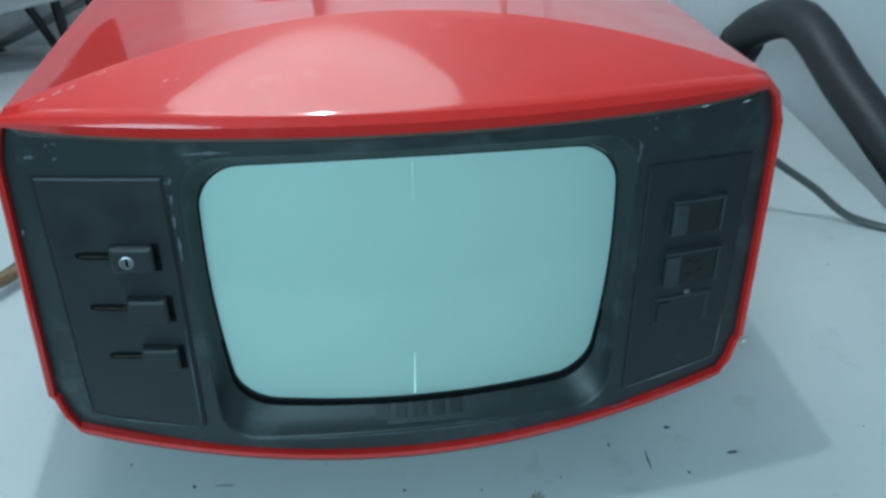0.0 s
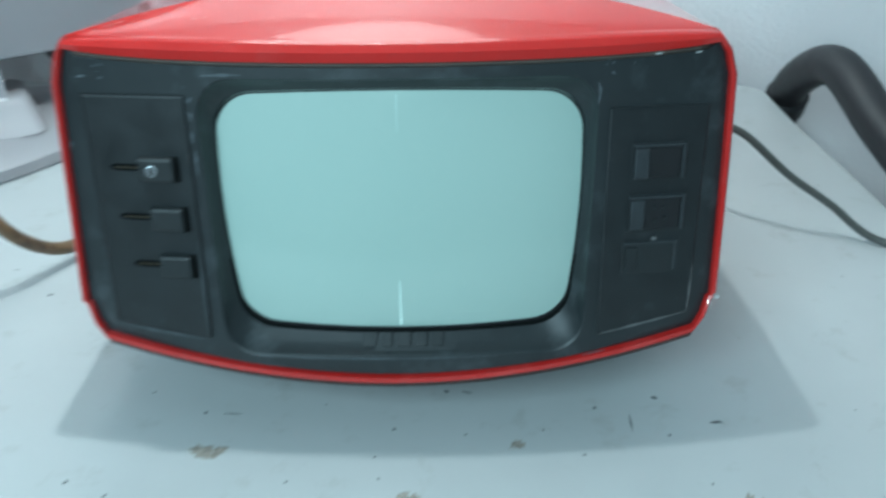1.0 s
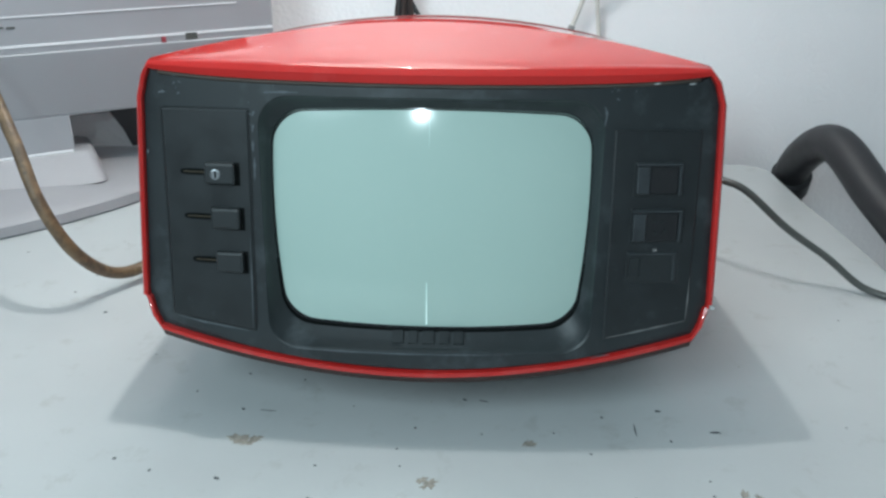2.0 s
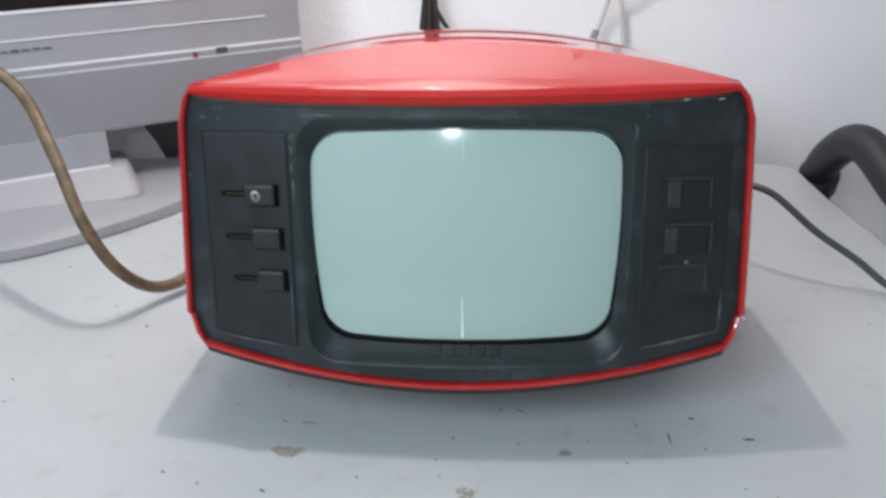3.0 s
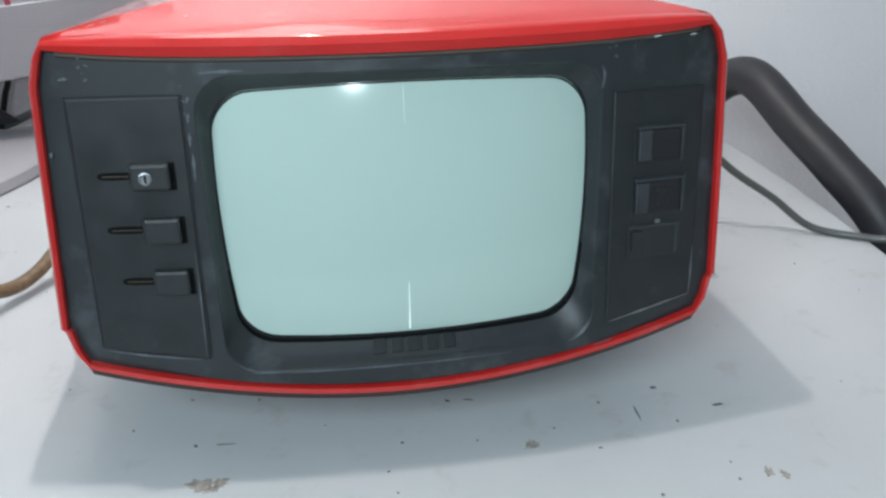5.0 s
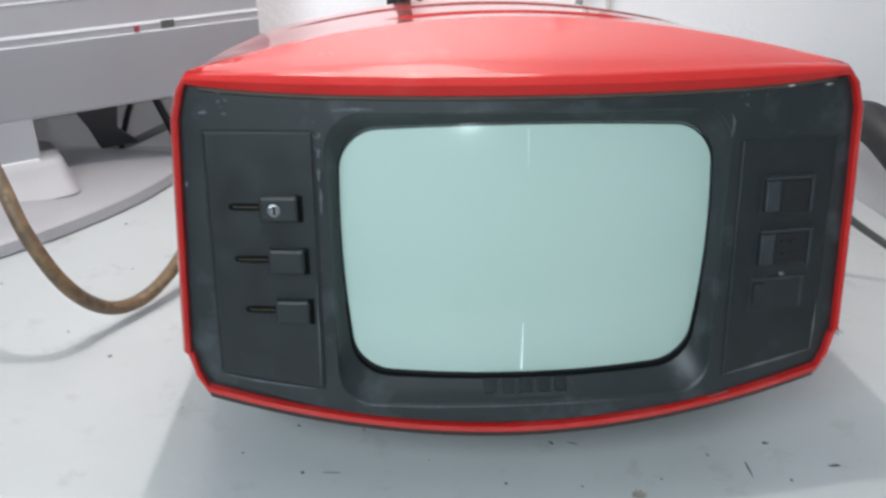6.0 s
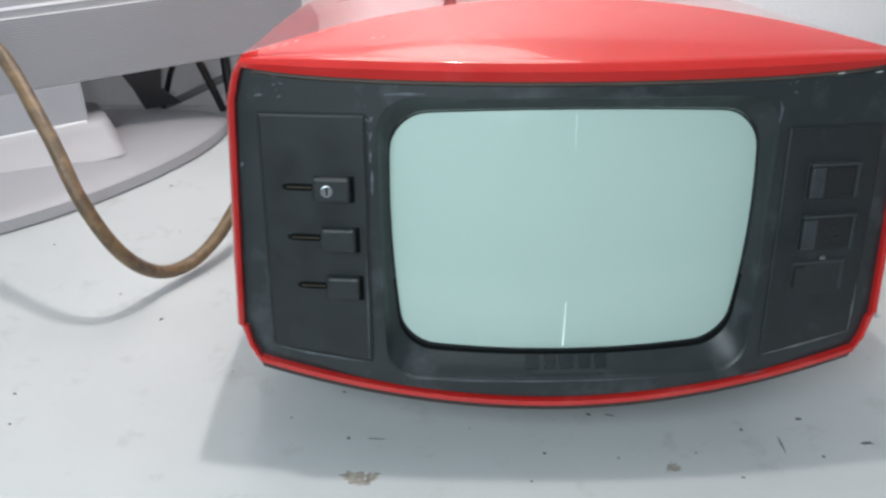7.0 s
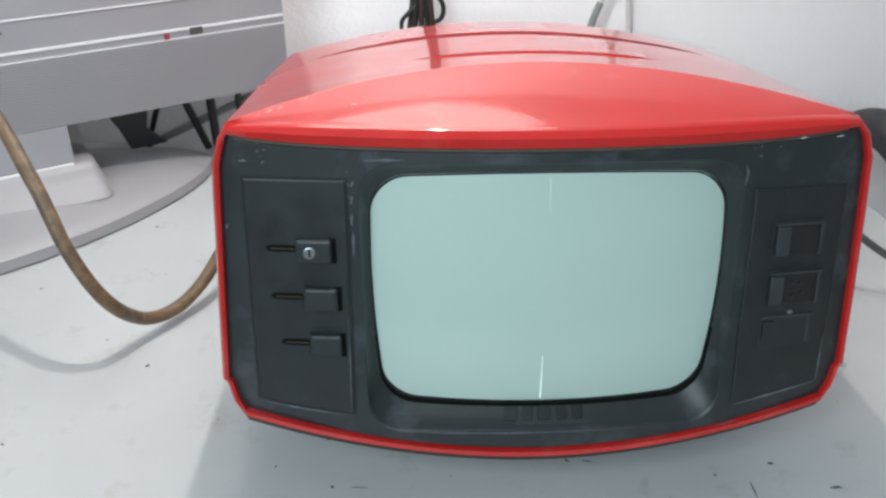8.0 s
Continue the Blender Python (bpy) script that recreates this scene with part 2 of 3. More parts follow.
def outline(grow=0.0, low=0.0):
    """Points (u, v, side) round the front, from the lower left corner: bottom arc, right side, top, left side."""
    pts = []
    for k in range(33):
        u = -0.176 + 0.352 * k / 32
        pts.append((u, -0.0033 + 0.0236 * abs(u / 0.176) ** 1.9 - grow + low, "b"))
    pts += [(0.183 + grow * 0.7, 0.033 - grow * 0.7, "s"), (0.1866 + grow, 0.0462, "s"), (0.1887 + grow, 0.0476, "s"), (0.188 + grow, 0.09, "s"), (0.187 + grow, 0.135, "s"), (0.1855 + grow, 0.178, "s"), (0.181 + grow * 0.8, 0.192 + grow * 0.4, "s")]
    for k in range(33):
        u = 0.174 - 0.348 * k / 32
        pts.append((u, 0.2 + grow, "t"))
    pts += [(-0.179 - grow * 0.8, 0.192 + grow * 0.4, "s"), (-0.183 - grow, 0.178, "s"), (-0.185 - grow, 0.135, "s"), (-0.187 - grow, 0.09, "s"), (-0.1887 - grow, 0.0476, "s"), (-0.1866 - grow, 0.0462, "s"), (-0.183 - grow * 0.7, 0.033 - grow * 0.7, "s")]
    return pts


def sag(u):
    """How far the front's upper edge dips in the middle."""
    return 0.0036 * (1 - (u / 0.178) ** 2)


def lift(d):
    """Rise of the top towards the back."""
    return 0.009 * max(0.0, d - 0.055) / 0.19


def arch(u):
    return 0.226 - 0.0245 * abs(u / 0.175) ** 2.0


LIP = 0.0028


def lip_fade(u):
    return max(0.0, 1 - (abs(u) / 0.178) ** 6)


def slope_point(u, f, proud=0.0):
    """A point of the slope over the front: f runs from the lip to the crest."""
    d0, dc = bow(u) + 0.0068, 0.052 - 0.046 * (u / 0.175) ** 2
    v = 0.2012 + (LIP * lip_fade(u) - sag(u)) * (1 - f) + (arch(u) - 0.2012) * f
    bulge = 0.0011 * (1 - (u / 0.176) ** 2) * math.sin(math.pi * min(1.0, max(0.0, f)) ** 0.7)
    return Vector((u, d0 + (dc - d0) * f, v + bulge + proud))


def make_television():
    tv = tagged(new("portable_television"), "old red portable television with black front, switched on", "television")
    tv.matrix_world = TV
    loops = []
    # inner rim, lip and the crease over it; the lower lip stands above the dark underside
    for grow, back, low, rise, deep in ((-0.0045, 0.006, 0.0034, -0.0035, 0.0), (-0.0035, 0.0005, 0.0034, -0.0035, 0.0), (-0.0015, -0.0006, 0.0036, -0.0004, 0.0006), (-0.0004, 0.0002, 0.0036, 0.0021, 0.0018), (0.0, 0.0008, 0.0036, 0.0024, 0.0017), (0.0012, 0.004, 0.0, LIP, 0.0026)):
        lp = []
        for u, v, s in outline(grow, low):
            e = lip_fade(u) if s == "t" else 0
            b = min(back, -0.0005) if s == "b" and -0.004 < grow < -0.0001 else back
            lp.append((u, bow(u) + b + e * deep, v + e * rise - (sag(u) if s == "t" else 0)))
        loops.append(lp)
    # slope up to the crest, then the top, which is arched across
    for f in (0.012, 0.04, 0.33, 0.7, 0.93, 1.0):
        lp = []
        for u, v, s in outline(0.0012):
            if s == "t":
                lp.append(slope_point(u, f))
            else:
                d0 = bow(u) + 0.004
                lp.append((u, d0 + (0.02 - d0) * f, v))
        loops.append(lp)
    for d, sc in ((0.06, 1.0), (0.1, 0.995), (0.15, 0.985), (0.2, 0.97), (0.243, 0.955), (0.25, 0.945)):
        lp = []
        for u, v, s in outline(0.0012):
            vv = arch(u) if s == "t" else v
            if s == "t":
                d_ = max(d, 0.053 - 0.046 * (u / 0.175) ** 2)
            else:
                d_ = d
            drop = 0.004 if d > 0.245 else 0
            lp.append((u * sc, d_, 0.1 + (vv - 0.1) * (1 - (1 - sc) * 0.3) - (drop - lift(d_) if s == "t" else 0)))
        loops.append(lp)
    bm = bmesh.new()
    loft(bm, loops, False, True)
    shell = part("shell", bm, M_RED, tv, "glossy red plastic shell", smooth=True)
    shell.data.set_sharp_from_angle(angle=radians(32))
    # crease along the crest; the underside is coloured dark brown
    kinds = [q[2] for q in outline()]
    n = len(kinds)
    for e in shell.data.edges:
        if all(3 * n <= i < 10 * n and kinds[i % n] == "t" for i in e.vertices):
            e.use_edge_sharp = False
        if all((2 * n <= i < 3 * n or 11 * n <= i < 12 * n) and kinds[i % n] == "t" for i in e.vertices):
            e.use_edge_sharp = True
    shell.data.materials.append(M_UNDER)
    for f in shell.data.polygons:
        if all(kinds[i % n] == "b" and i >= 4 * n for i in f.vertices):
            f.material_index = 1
    # ribs and seam across the top
    for name, d, u0, u1, w, h, mat in (("rib", 0.088, -0.075, 0.085, 0.0022, 0.001, M_RED), ("rib", 0.094, -0.06, 0.07, 0.0016, 0.0004, M_SEAM), ("rib", 0.180, -0.11, 0.1, 0.0022, 0.0009, M_RED), ("seam", 0.172, -0.155, 0.155, 0.0009, 0.0011, M_SEAM)):
        bm = bmesh.new()
        lp = []
        for k in range(41):
            u = u0 + (u1 - u0) * k / 40
            sc = 1.0 - 0.045 * max(0.0, d - 0.06) / 0.183
            z = 0.1 + (arch(u / sc) - 0.1) * (1 - (1 - sc) * 0.3) + lift(d)
            e = min(1.0, 8 * min(k, 40 - k) / 40)
            lp.append([(u, d - w, z - 0.002), (u, d - w * 0.6, z + h * e), (u, d + w * 0.6, z + h * e), (u, d + w, z - 0.002)])
        loft(bm, lp, True, True)
        part(name, bm, mat, tv, smooth=False)

    # pale spots on the slope of the shell: rubbed at its ends, two small ones left of the middle
    for u, f, lu, lf in ((-0.152, 0.62, 0.0035, 0.2), (-0.146, 0.7, 0.003, 0.16), (-0.158, 0.45, 0.003, 0.15), (-0.134, 0.88, 0.004, 0.05), (-0.164, 0.8, 0.003, 0.1), (-0.105, 0.42, 0.0022, 0.04), (-0.1, 0.42, 0.0016, 0.03), (0.152, 0.9, 0.004, 0.06)):
        bm = bmesh.new()
        ring = []
        for k in range(10):
            a = 2 * math.pi * k / 10
            w = 0.5 + 0.35 * math.sin(3 * k + u * 900)
            ring.append(slope_point(u + lu * 0.35 * w * math.cos(a) + lu * 0.5 * math.sin(a), f + lf * 0.5 * w * math.sin(a), 0.0003))
        bm.faces.new([bm.verts.new(p) for p in ring])
        part("rubbed_spot", bm, M_WORN, shell, "pale pink rubbed spot")

    # black front with its opening
    cu, cv = 0.003, 0.1
    def ray_out(poly, a):
        du, dv = math.cos(a), math.sin(a)
        best = 9
        for (x0, y0), (x1, y1) in zip(poly, poly[1:] + poly[:1]):
            ex, ey = x1 - x0, y1 - y0
            den = du * ey - dv * ex
            if abs(den) < 1e-12:
                continue
            t = ((x0 - cu) * ey - (y0 - cv) * ex) / den
            s = ((x0 - cu) * dv - (y0 - cv) * du) / den
            if t > 0 and -1e-6 <= s <= 1 + 1e-6:
                best = min(best, t)
        return cu + best * du, cv + best * dv
    def round_rect(hw_top, hw_bot, v0, v1, r, belly):
        pts = []
        for sx, sy, a0 in ((1, 1, 0), (-1, 1, 90), (-1, -1, 180), (1, -1, 270)):
            hw = hw_top if sy > 0 else hw_bot
            vv = v1 if sy > 0 else v0
            for k in range(9):
                a = radians(a0 + 90 * k / 8)
                pts.append((cu + sx * (hw - r) + r * math.cos(a), vv - sy * r + r * math.sin(a)))
        out = []
        for (x0, y0), (x1, y1) in zip(pts, pts[1:] + pts[:1]):
            out.append((x0, y0))
            for k in range(1, 6):
                t = k / 6
                out.append((x0 + (x1 - x0) * t, y0 + (y1 - y0) * t))
        mid = (v0 + v1) / 2
        res = []
        for x, y in out:
            qx, qy = (x - cu) / hw_top, (y - mid) / ((v1 - v0) / 2)
            res.append((x + belly * qx * (1 - qy * qy), y + belly * qy * (1 - qx * qx)))
        return res
    rim = [(u, v - (0.0034 * max(0.0, 1 - (abs(u) / 0.178) ** 6) + sag(u) if s == "t" else 0)) for u, v, s in outline(-0.0042, 0.0034)]
    angles = [2 * math.pi * k / 180 for k in range(180)] + [math.atan2(v - cv, u - cu) % (2 * math.pi) for u, v in rim if abs(u) > 0.172]
    angles = sorted(set(round(a, 5) for a in angles))
    hole = round_rect(0.1075, 0.1055, 0.017, 0.181, 0.019, 0.0)
    glass = round_rect(0.0995, 0.0955, 0.0335, 0.1695, 0.019, 0.0035)
    glass_big = round_rect(0.1025, 0.0985, 0.031, 0.172, 0.02, 0.0035)
    A = [ray_out(rim, a) for a in angles]
    B = [ray_out(hole, a) for a in angles]
    C = [ray_out(glass, a) for a in angles]
    def dome(u, v):
        return -0.009 + (0.194 - v) * 0.0175 + 0.5 - math.sqrt(0.25 - (u - cu) ** 2 - (v - 0.1) ** 2)
    loops = []
    for k in range(11):
        f = k / 10
        loops.append([(a[0] + (b[0] - a[0]) * f, 0, a[1] + (b[1] - a[1]) * f) for a, b in zip(A, B)])
    loops = [[(u, bow(u) + 0.0022 + (0.0016 if i == 0 else 0), v) for u, _, v in lp] for i, lp in enumerate(loops)]
    lip = []
    for f, back in ((0.05, 0.0026), (0.1, 0.0035), (0.16, 0.0052)):
        lip.append([(b[0] + (c[0] - b[0]) * f, bow(b[0]) + back, b[1] + (c[1] - b[1]) * f) for b, c in zip(B, C)])
    inner = []
    for f in (0.5, 0.79, 0.83, 1.0):
        lp = []
        for b, c in zip(B, C):
            u, v = b[0] + (c[0] - b[0]) * f, b[1] + (c[1] - b[1]) * f
            d0, d1 = bow(b[0]) + 0.004, dome(c[0], c[1]) - 0.001
            lp.append((u, d0 + (d1 - d0) * f + (0.005 if f == 1.0 else 0), v))
        inner.append(lp)
    bm = bmesh.new()
    rings = loops + lip + inner
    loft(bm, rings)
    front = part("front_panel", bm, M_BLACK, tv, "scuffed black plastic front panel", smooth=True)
    front.data.set_sharp_from_angle(angle=radians(25))
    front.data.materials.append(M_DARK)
    # recess under the tube painted near black, its shade put into the colour
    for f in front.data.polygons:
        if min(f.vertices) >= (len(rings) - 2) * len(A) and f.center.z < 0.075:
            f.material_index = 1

    # dusty edge along the top of the front
    bm = bmesh.new()
    lp = []
    for k in range(49):
        u = -0.168 + 0.336 * k / 48
        vt = 0.1958 - 0.0034 * max(0.0, 1 - (abs(u) / 0.178) ** 6) - sag(u)
        lp.append([(u, bow(u) + 0.0021, vt - 0.0022), (u, bow(u) + 0.0014, vt - 0.001), (u, bow(u) + 0.0016, vt + 0.0002), (u, bow(u) + 0.003, vt + 0.0002)])
    loft(bm, lp, True, True)
    part("edge_strip", bm, M_EDGE, front, "dusty brown edge line", smooth=True)
    # dark gasket round the tube
    bm = bmesh.new()
    gl = []
    for f, k in ((1.04, 0.003), (1.03, -0.0003), (0.998, -0.0003), (0.9965, 0.002)):
        lp = []
        for c in C:
            # broader under the tube than over it
            wide = f if f < 1 else 1 + (f - 1) * (0.3 + 0.7 * min(1.0, max(0.0, (0.1 - c[1]) / 0.04)))
            u, v = cu + (c[0] - cu) * wide, cv + (c[1] - cv) * wide
            v += 0.0014 * max(0.0, -math.copysign(1, c[1] - cv)) * max(0.0, 1 - f) / 0.006
            lp.append((u, dome(u, v) + k, v))
        gl.append(lp)
    loft(bm, gl)
    part("gasket", bm, M_DISH, tv, "black gasket round the picture tube")

    # picture tube
    G = [ray_out(glass_big, a) for a in angles]
    bm = bmesh.new()
    loops = []
    for k in range(1, 15):
        f = k / 14
        loops.append([(cu + (g[0] - cu) * f, dome(cu + (g[0] - cu) * f, cv + (g[1] - cv) * f), cv + (g[1] - cv) * f) for g in G])
    loft(bm, loops, True, False)
    screen = part("screen", bm, M_TUBE, tv, "pale grey-green picture tube with a thin bright vertical line", smooth=True)
    bm = bmesh.new()
    lp = []
    for k in range(13):
        v = 0.0322 + 0.03 * k / 12
        w = 0.00035 * (1 - k / 12) + 0.00012
        lp.append([(0.001 - w, dome(0.001, v) - 0.0003, v), (0.001 + w, dome(0.001, v) - 0.0003, v)])
    loft(bm, lp, closed=False)
    part("light_trace", bm, M_TRACE, screen, "thin glowing vertical line")
    bm = bmesh.new()
    lp = [[(0.002 - w, dome(0.002, v) - 0.0003, v), (0.002 + w, dome(0.002, v) - 0.0003, v)] for v, w in ((0.151, 0.00006), (0.16, 0.00012), (0.1705, 0.00016))]
    loft(bm, lp, closed=False)
    part("light_trace", bm, M_TRACE_DIM, screen, "short faint vertical line")

    # control plates
    def plate(name, u0, u1, lo0, lo1, hi, label, proud=0.0012):
        bm = bmesh.new()
        def grid(back, inset):
            rows_ = []
            for j in range(2):
                row = []
                for k in range(9):
                    f = k / 8
                    u = u0 + inset + (u1 - u0 - 2 * inset) * f
                    v = (lo0 + (lo1 - lo0) * f + inset) if j == 0 else hi - inset
                    row.append((u, bow(u) + 0.0022 + back, v))
                rows_.append(row)
            return rows_[0] + rows_[1][::-1]
        loft(bm, [grid(0.001, 0), grid(-proud * 0.6, 0), grid(-proud, 0.0009)], False, False)
        a = grid(-proud, 0.0009)
        n = len(a) // 2
        vs = [bm.verts.new(p) for p in a]
        for k in range(n - 1):
            bm.faces.new((vs[k], vs[k + 1], vs[-2 - k], vs[-1 - k]))
        bmesh.ops.remove_doubles(bm, verts=bm.verts, dist=1e-6)
        return part(name, bm, M_PLATE, tv, label)
    left = plate("control_plate", -0.167, -0.1105, 0.036, 0.0275, 0.1715, "black plate with three slider controls")
    right = plate("control_plate", 0.1165, 0.172, 0.0265, 0.0375, 0.163, "black plate with three push buttons")

    def block(name, u0, u1, v0, v1, proud, mat, parent, label="", bev=0.0012, deep=0.002):
        um = (u0 + u1) / 2
        bm = box(bmesh.new(), u0, u1, bow(um) - proud, bow(um) + deep, v0, v1)
        slope = (bow(u1) - bow(u0)) / (u1 - u0)
        for q in bm.verts:
            q.co.y += (q.co.x - um) * slope
        return part(name, bm, mat, parent, label, bevel=bev)
    for v, u0, u1, r0 in ((0.132, -0.1395, -0.1192, -0.1545), (0.1032, -0.1365, -0.1172, -0.1535), (0.0746, -0.1345, -0.116, -0.1495)):
        # dark sheet for the slot's shade, rail, knob and painted shade beside the knob
        bm = bmesh.new()
        ring = []
        for k in range(24):
            a = 2 * math.pi * k / 24
            u = (r0 + u0) / 2 + (u0 - r0 + 0.004) / 2 * math.copysign(abs(math.cos(a)) ** 0.6, math.cos(a))
            ring.append((u, bow(u) + 0.0008, v + 0.0021 * math.copysign(abs(math.sin(a)) ** 0.6, math.sin(a))))
        bm.faces.new([bm.verts.new(p) for p in ring])
        part("slot", bm, M_DARK, left)
        block("slider_rail", r0 + 0.0006, u0 - 0.001, v - 0.0003, v + 0.0004, 0.0, M_RAIL, left, "thin dull brass rail", bev=0.0)
        block("shadow_gap", u0 + 0.0006, u1 + 0.0022, v - 0.0079, v + 0.0066, -0.0007, M_DARK, left, bev=0.0)
        knob = block("slider_knob", u0, u1, v - 0.007, v + 0.0068, 0.0042, M_KNOB, left, bev=0.0018)
        if v > 0.12:
            bm = bmesh.new()
            uc, vc, dd = u0 + 0.0078, v - 0.0005, bow(u0 + 0.0078) - 0.0043
            loft(bm, [[(uc + r * math.cos(2 * math.pi * k / 20), dd - h, vc + r * math.sin(2 * math.pi * k / 20)) for k in range(20)] for r, h in ((0.0033, -0.0008), (0.0033, 0.0004), (0.0026, 0.0007), (0.0022, 0.0002), (0.0005, 0.0001))], False, True)
            part("screw_head", bm, M_SCREW, knob, "small bright screw head")
            part("screw_slot", box(bmesh.new(), uc - 0.0004, uc + 0.0006, dd - 0.0008, dd + 0.0003, vc - 0.002, vc + 0.002), M_DARK, knob)

    def tilted(name, u0, u1, v0, v1, proud, mat, parent, label="", bev=0.0004, skew=0.0):
        """A block whose upper and lower edges rise with u, as the plate's do."""
        ob = block(name, u0, u1, v0, v1, proud, mat, parent, label, bev)
        for q in ob.data.vertices:
            q.co.z += (q.co.x - u0) * skew
        return ob
    # push buttons: a paler grip beside a dark dished cap in a raised frame; the lowest has lost its cap
    for n_row, (v1, v0, u0, u1) in enumerate(((0.1425, 0.1225, 0.131, 0.1605), (0.1128, 0.0922, 0.1305, 0.1625), (0.0848, 0.0665, 0.1295, 0.161))):
        capped = n_row < 2
        tilted("button_well", u0 - 0.0012, u1 + 0.0012, v0 - 0.0016, v1 + 0.0012, -0.0008, M_KNOB, right)
        # upper edge in paler plastic: its highlight is put into the colour
        tilted("button_frame", u0 - 0.0004, u1, v1 - 0.0014, v1 + 0.0004, 0.0021 if capped else 0.0002, M_FRAME, right, "upper edge of a button frame, its highlight painted pale")
        tilted("button_frame", u1 - 0.0022, u1, v0, v1 - 0.0014, 0.0016 if capped else -0.0004, M_FRAME, right)
        if capped:
            key = tilted("push_button", u0, u1 - 0.0024, v0 + 0.0006, v1 - 0.0016, 0.0012, M_DISH, right, "black push button", bev=0.0008)
            tilted("grip", u0 + 0.0002, u0 + 0.0086, v0 + 0.001, v1 - 0.0018, 0.003, M_FRAME, key, "paler grip", bev=0.0008)
            # raised dots, paler than the cap, stand for glints in its dish
            if n_row == 1:
                for du, dv in ((0.013, 0.013), (0.0185, 0.0125), (0.014, 0.005), (0.02, 0.0065)):
                    tilted("rib", u0 + du, u0 + du + 0.002, v0 + dv, v0 + dv + 0.0016, 0.0018, M_KNOB, key, bev=0.0)
        else:
            tilted("broken_stub", u0 + 0.001, u0 + 0.0075, v0 + 0.003, v1 - 0.003, 0.0004, M_KNOB, right, "broken stub of a lost button")
            # glint in the plate, painted as a pale raised dot
            tilted("dot", u0 + 0.0155, u0 + 0.0185, v1 + 0.0008, v1 + 0.003, 0.0006, M_DUST_GLINT, right, "pale painted glint in the plate", bev=0.0006)
    # badge on the ledge under the tube: plain raised bars
    fu = [(-0.0175, 0.009), (-0.0075, 0.007), (0.0025, 0.0095), (0.013, 0.008), (0.0225, 0.008)]
    for u, w in fu:
        for vv in (0.0252,):
            bm = bmesh.new()
            ring = []
            for off in (0.0004, -0.0004):
                for du, dv in ((-w * 0.4, -0.0036), (w * 0.4, -0.0036), (w * 0.4, 0.0036), (-w * 0.4, 0.0036)):
                    f = (vv + dv - 0.017) / 0.0165
                    d0, d1 = bow(u) + 0.004, dome(u, 0.0335) - 0.001
                    ring.append((u + du, d0 + (d1 - d0) * f + off, vv + dv - off))
            loft(bm, [ring[:4], ring[4:]], True, True)
            part("badge_bar", bm, M_BADGE, front, "worn dark chrome badge bar")
    # pale scuffs, worn edges and painted edge highlights on the black front
    def scuff_glint(pts, w, mat, parent, off=0.0004):
        bm = bmesh.new()
        line = smooth_line([(u, 0, v) for u, v in pts], 6)
        lp = []
        for k, q in enumerate(line):
            e = w * (0.25 + 0.75 * math.sin(math.pi * k / (len(line) - 1))) * (0.85 + 0.22 * math.sin(k * 1.1))
            t = (line[min(k + 1, len(line) - 1)] - line[max(k - 1, 0)]).normalized()
            a, b = q + Vector((-t.z, 0, t.x)) * e, q - Vector((-t.z, 0, t.x)) * e
            lp.append([(p.x, bow(p.x) + 0.0022 - off, p.z) for p in (a, b)])
        loft(bm, lp, closed=False)
        part("scuff_glint", bm, mat, parent, "pale mark of scuff and painted highlight")
    # the first four paint the highlight down the opening's left edge
    for pts in (((-0.1075, 0.168), (-0.1068, 0.17), (-0.106, 0.171)), ((-0.1078, 0.158), (-0.1075, 0.161), (-0.107, 0.163)), ((-0.108, 0.146), (-0.1079, 0.15), (-0.1077, 0.153)), ((-0.1075, 0.128), (-0.1073, 0.136), (-0.1072, 0.142)),
                ((-0.1, 0.1825), (-0.09, 0.183), (-0.078, 0.183)), ((-0.1785, 0.142), (-0.178, 0.1435), (-0.1775, 0.145)), ((-0.1685, 0.181), (-0.166, 0.1815), (-0.1635, 0.1815)),
                ((-0.092, 0.0105), (-0.085, 0.0085), (-0.078, 0.008)), ((0.108, 0.013), (0.114, 0.0145), (0.122, 0.016)), ((0.1095, 0.165), (0.1105, 0.172), (0.109, 0.177))):
        scuff_glint(pts, 0.0009, M_RUB_GLINT, front)
    # button plate's lower edge: dust and its highlight in one pale strip
    scuff_glint(((0.1185, 0.028), (0.135, 0.0312), (0.15, 0.0342), (0.17, 0.0382)), 0.0008, M_DUST_GLINT, right, 0.0016)
    scuff_glint(((0.1705, 0.0385), (0.171, 0.05), (0.1712, 0.068)), 0.0006, M_DUST_GLINT, right, 0.0016)
    scuff_glint(((-0.1125, 0.03), (-0.112, 0.06), (-0.112, 0.09)), 0.0004, M_RUB_GLINT, left, 0.0016)
    for u in (0.138, 0.16):
        scuff_glint(((u, 0.1909), (u + 0.002, 0.1911), (u + 0.0045, 0.1914)), 0.0005, M_SCUFF, front, 0.0022)
    scuff_glint(((-0.09, 0.0172), (-0.06, 0.0164), (-0.02, 0.016), (0.02, 0.016), (0.058, 0.0165)), 0.0006, M_RUB_GLINT, front, 0.0006)
    # highlight of the slider plate's lower edge, painted as a pale strip
    scuff_glint(((-0.165, 0.0345), (-0.15, 0.0318), (-0.134, 0.0296), (-0.116, 0.0272)), 0.0007, M_RUB_GLINT, front, 0.0008)
    # glint at the tube's lower left corner, painted pale
    part("dot", box(bmesh.new(), -0.0915, -0.0872, dome(-0.089, 0.033) - 0.0016, dome(-0.089, 0.033) + 0.001, 0.0318, 0.0338), M_DUST_GLINT, front, "pale painted glint at the corner of the tube", bevel=0.0008)
    # grey bloom of dust and finger marks on the upper left of the front
    bloom = random.Random(11)
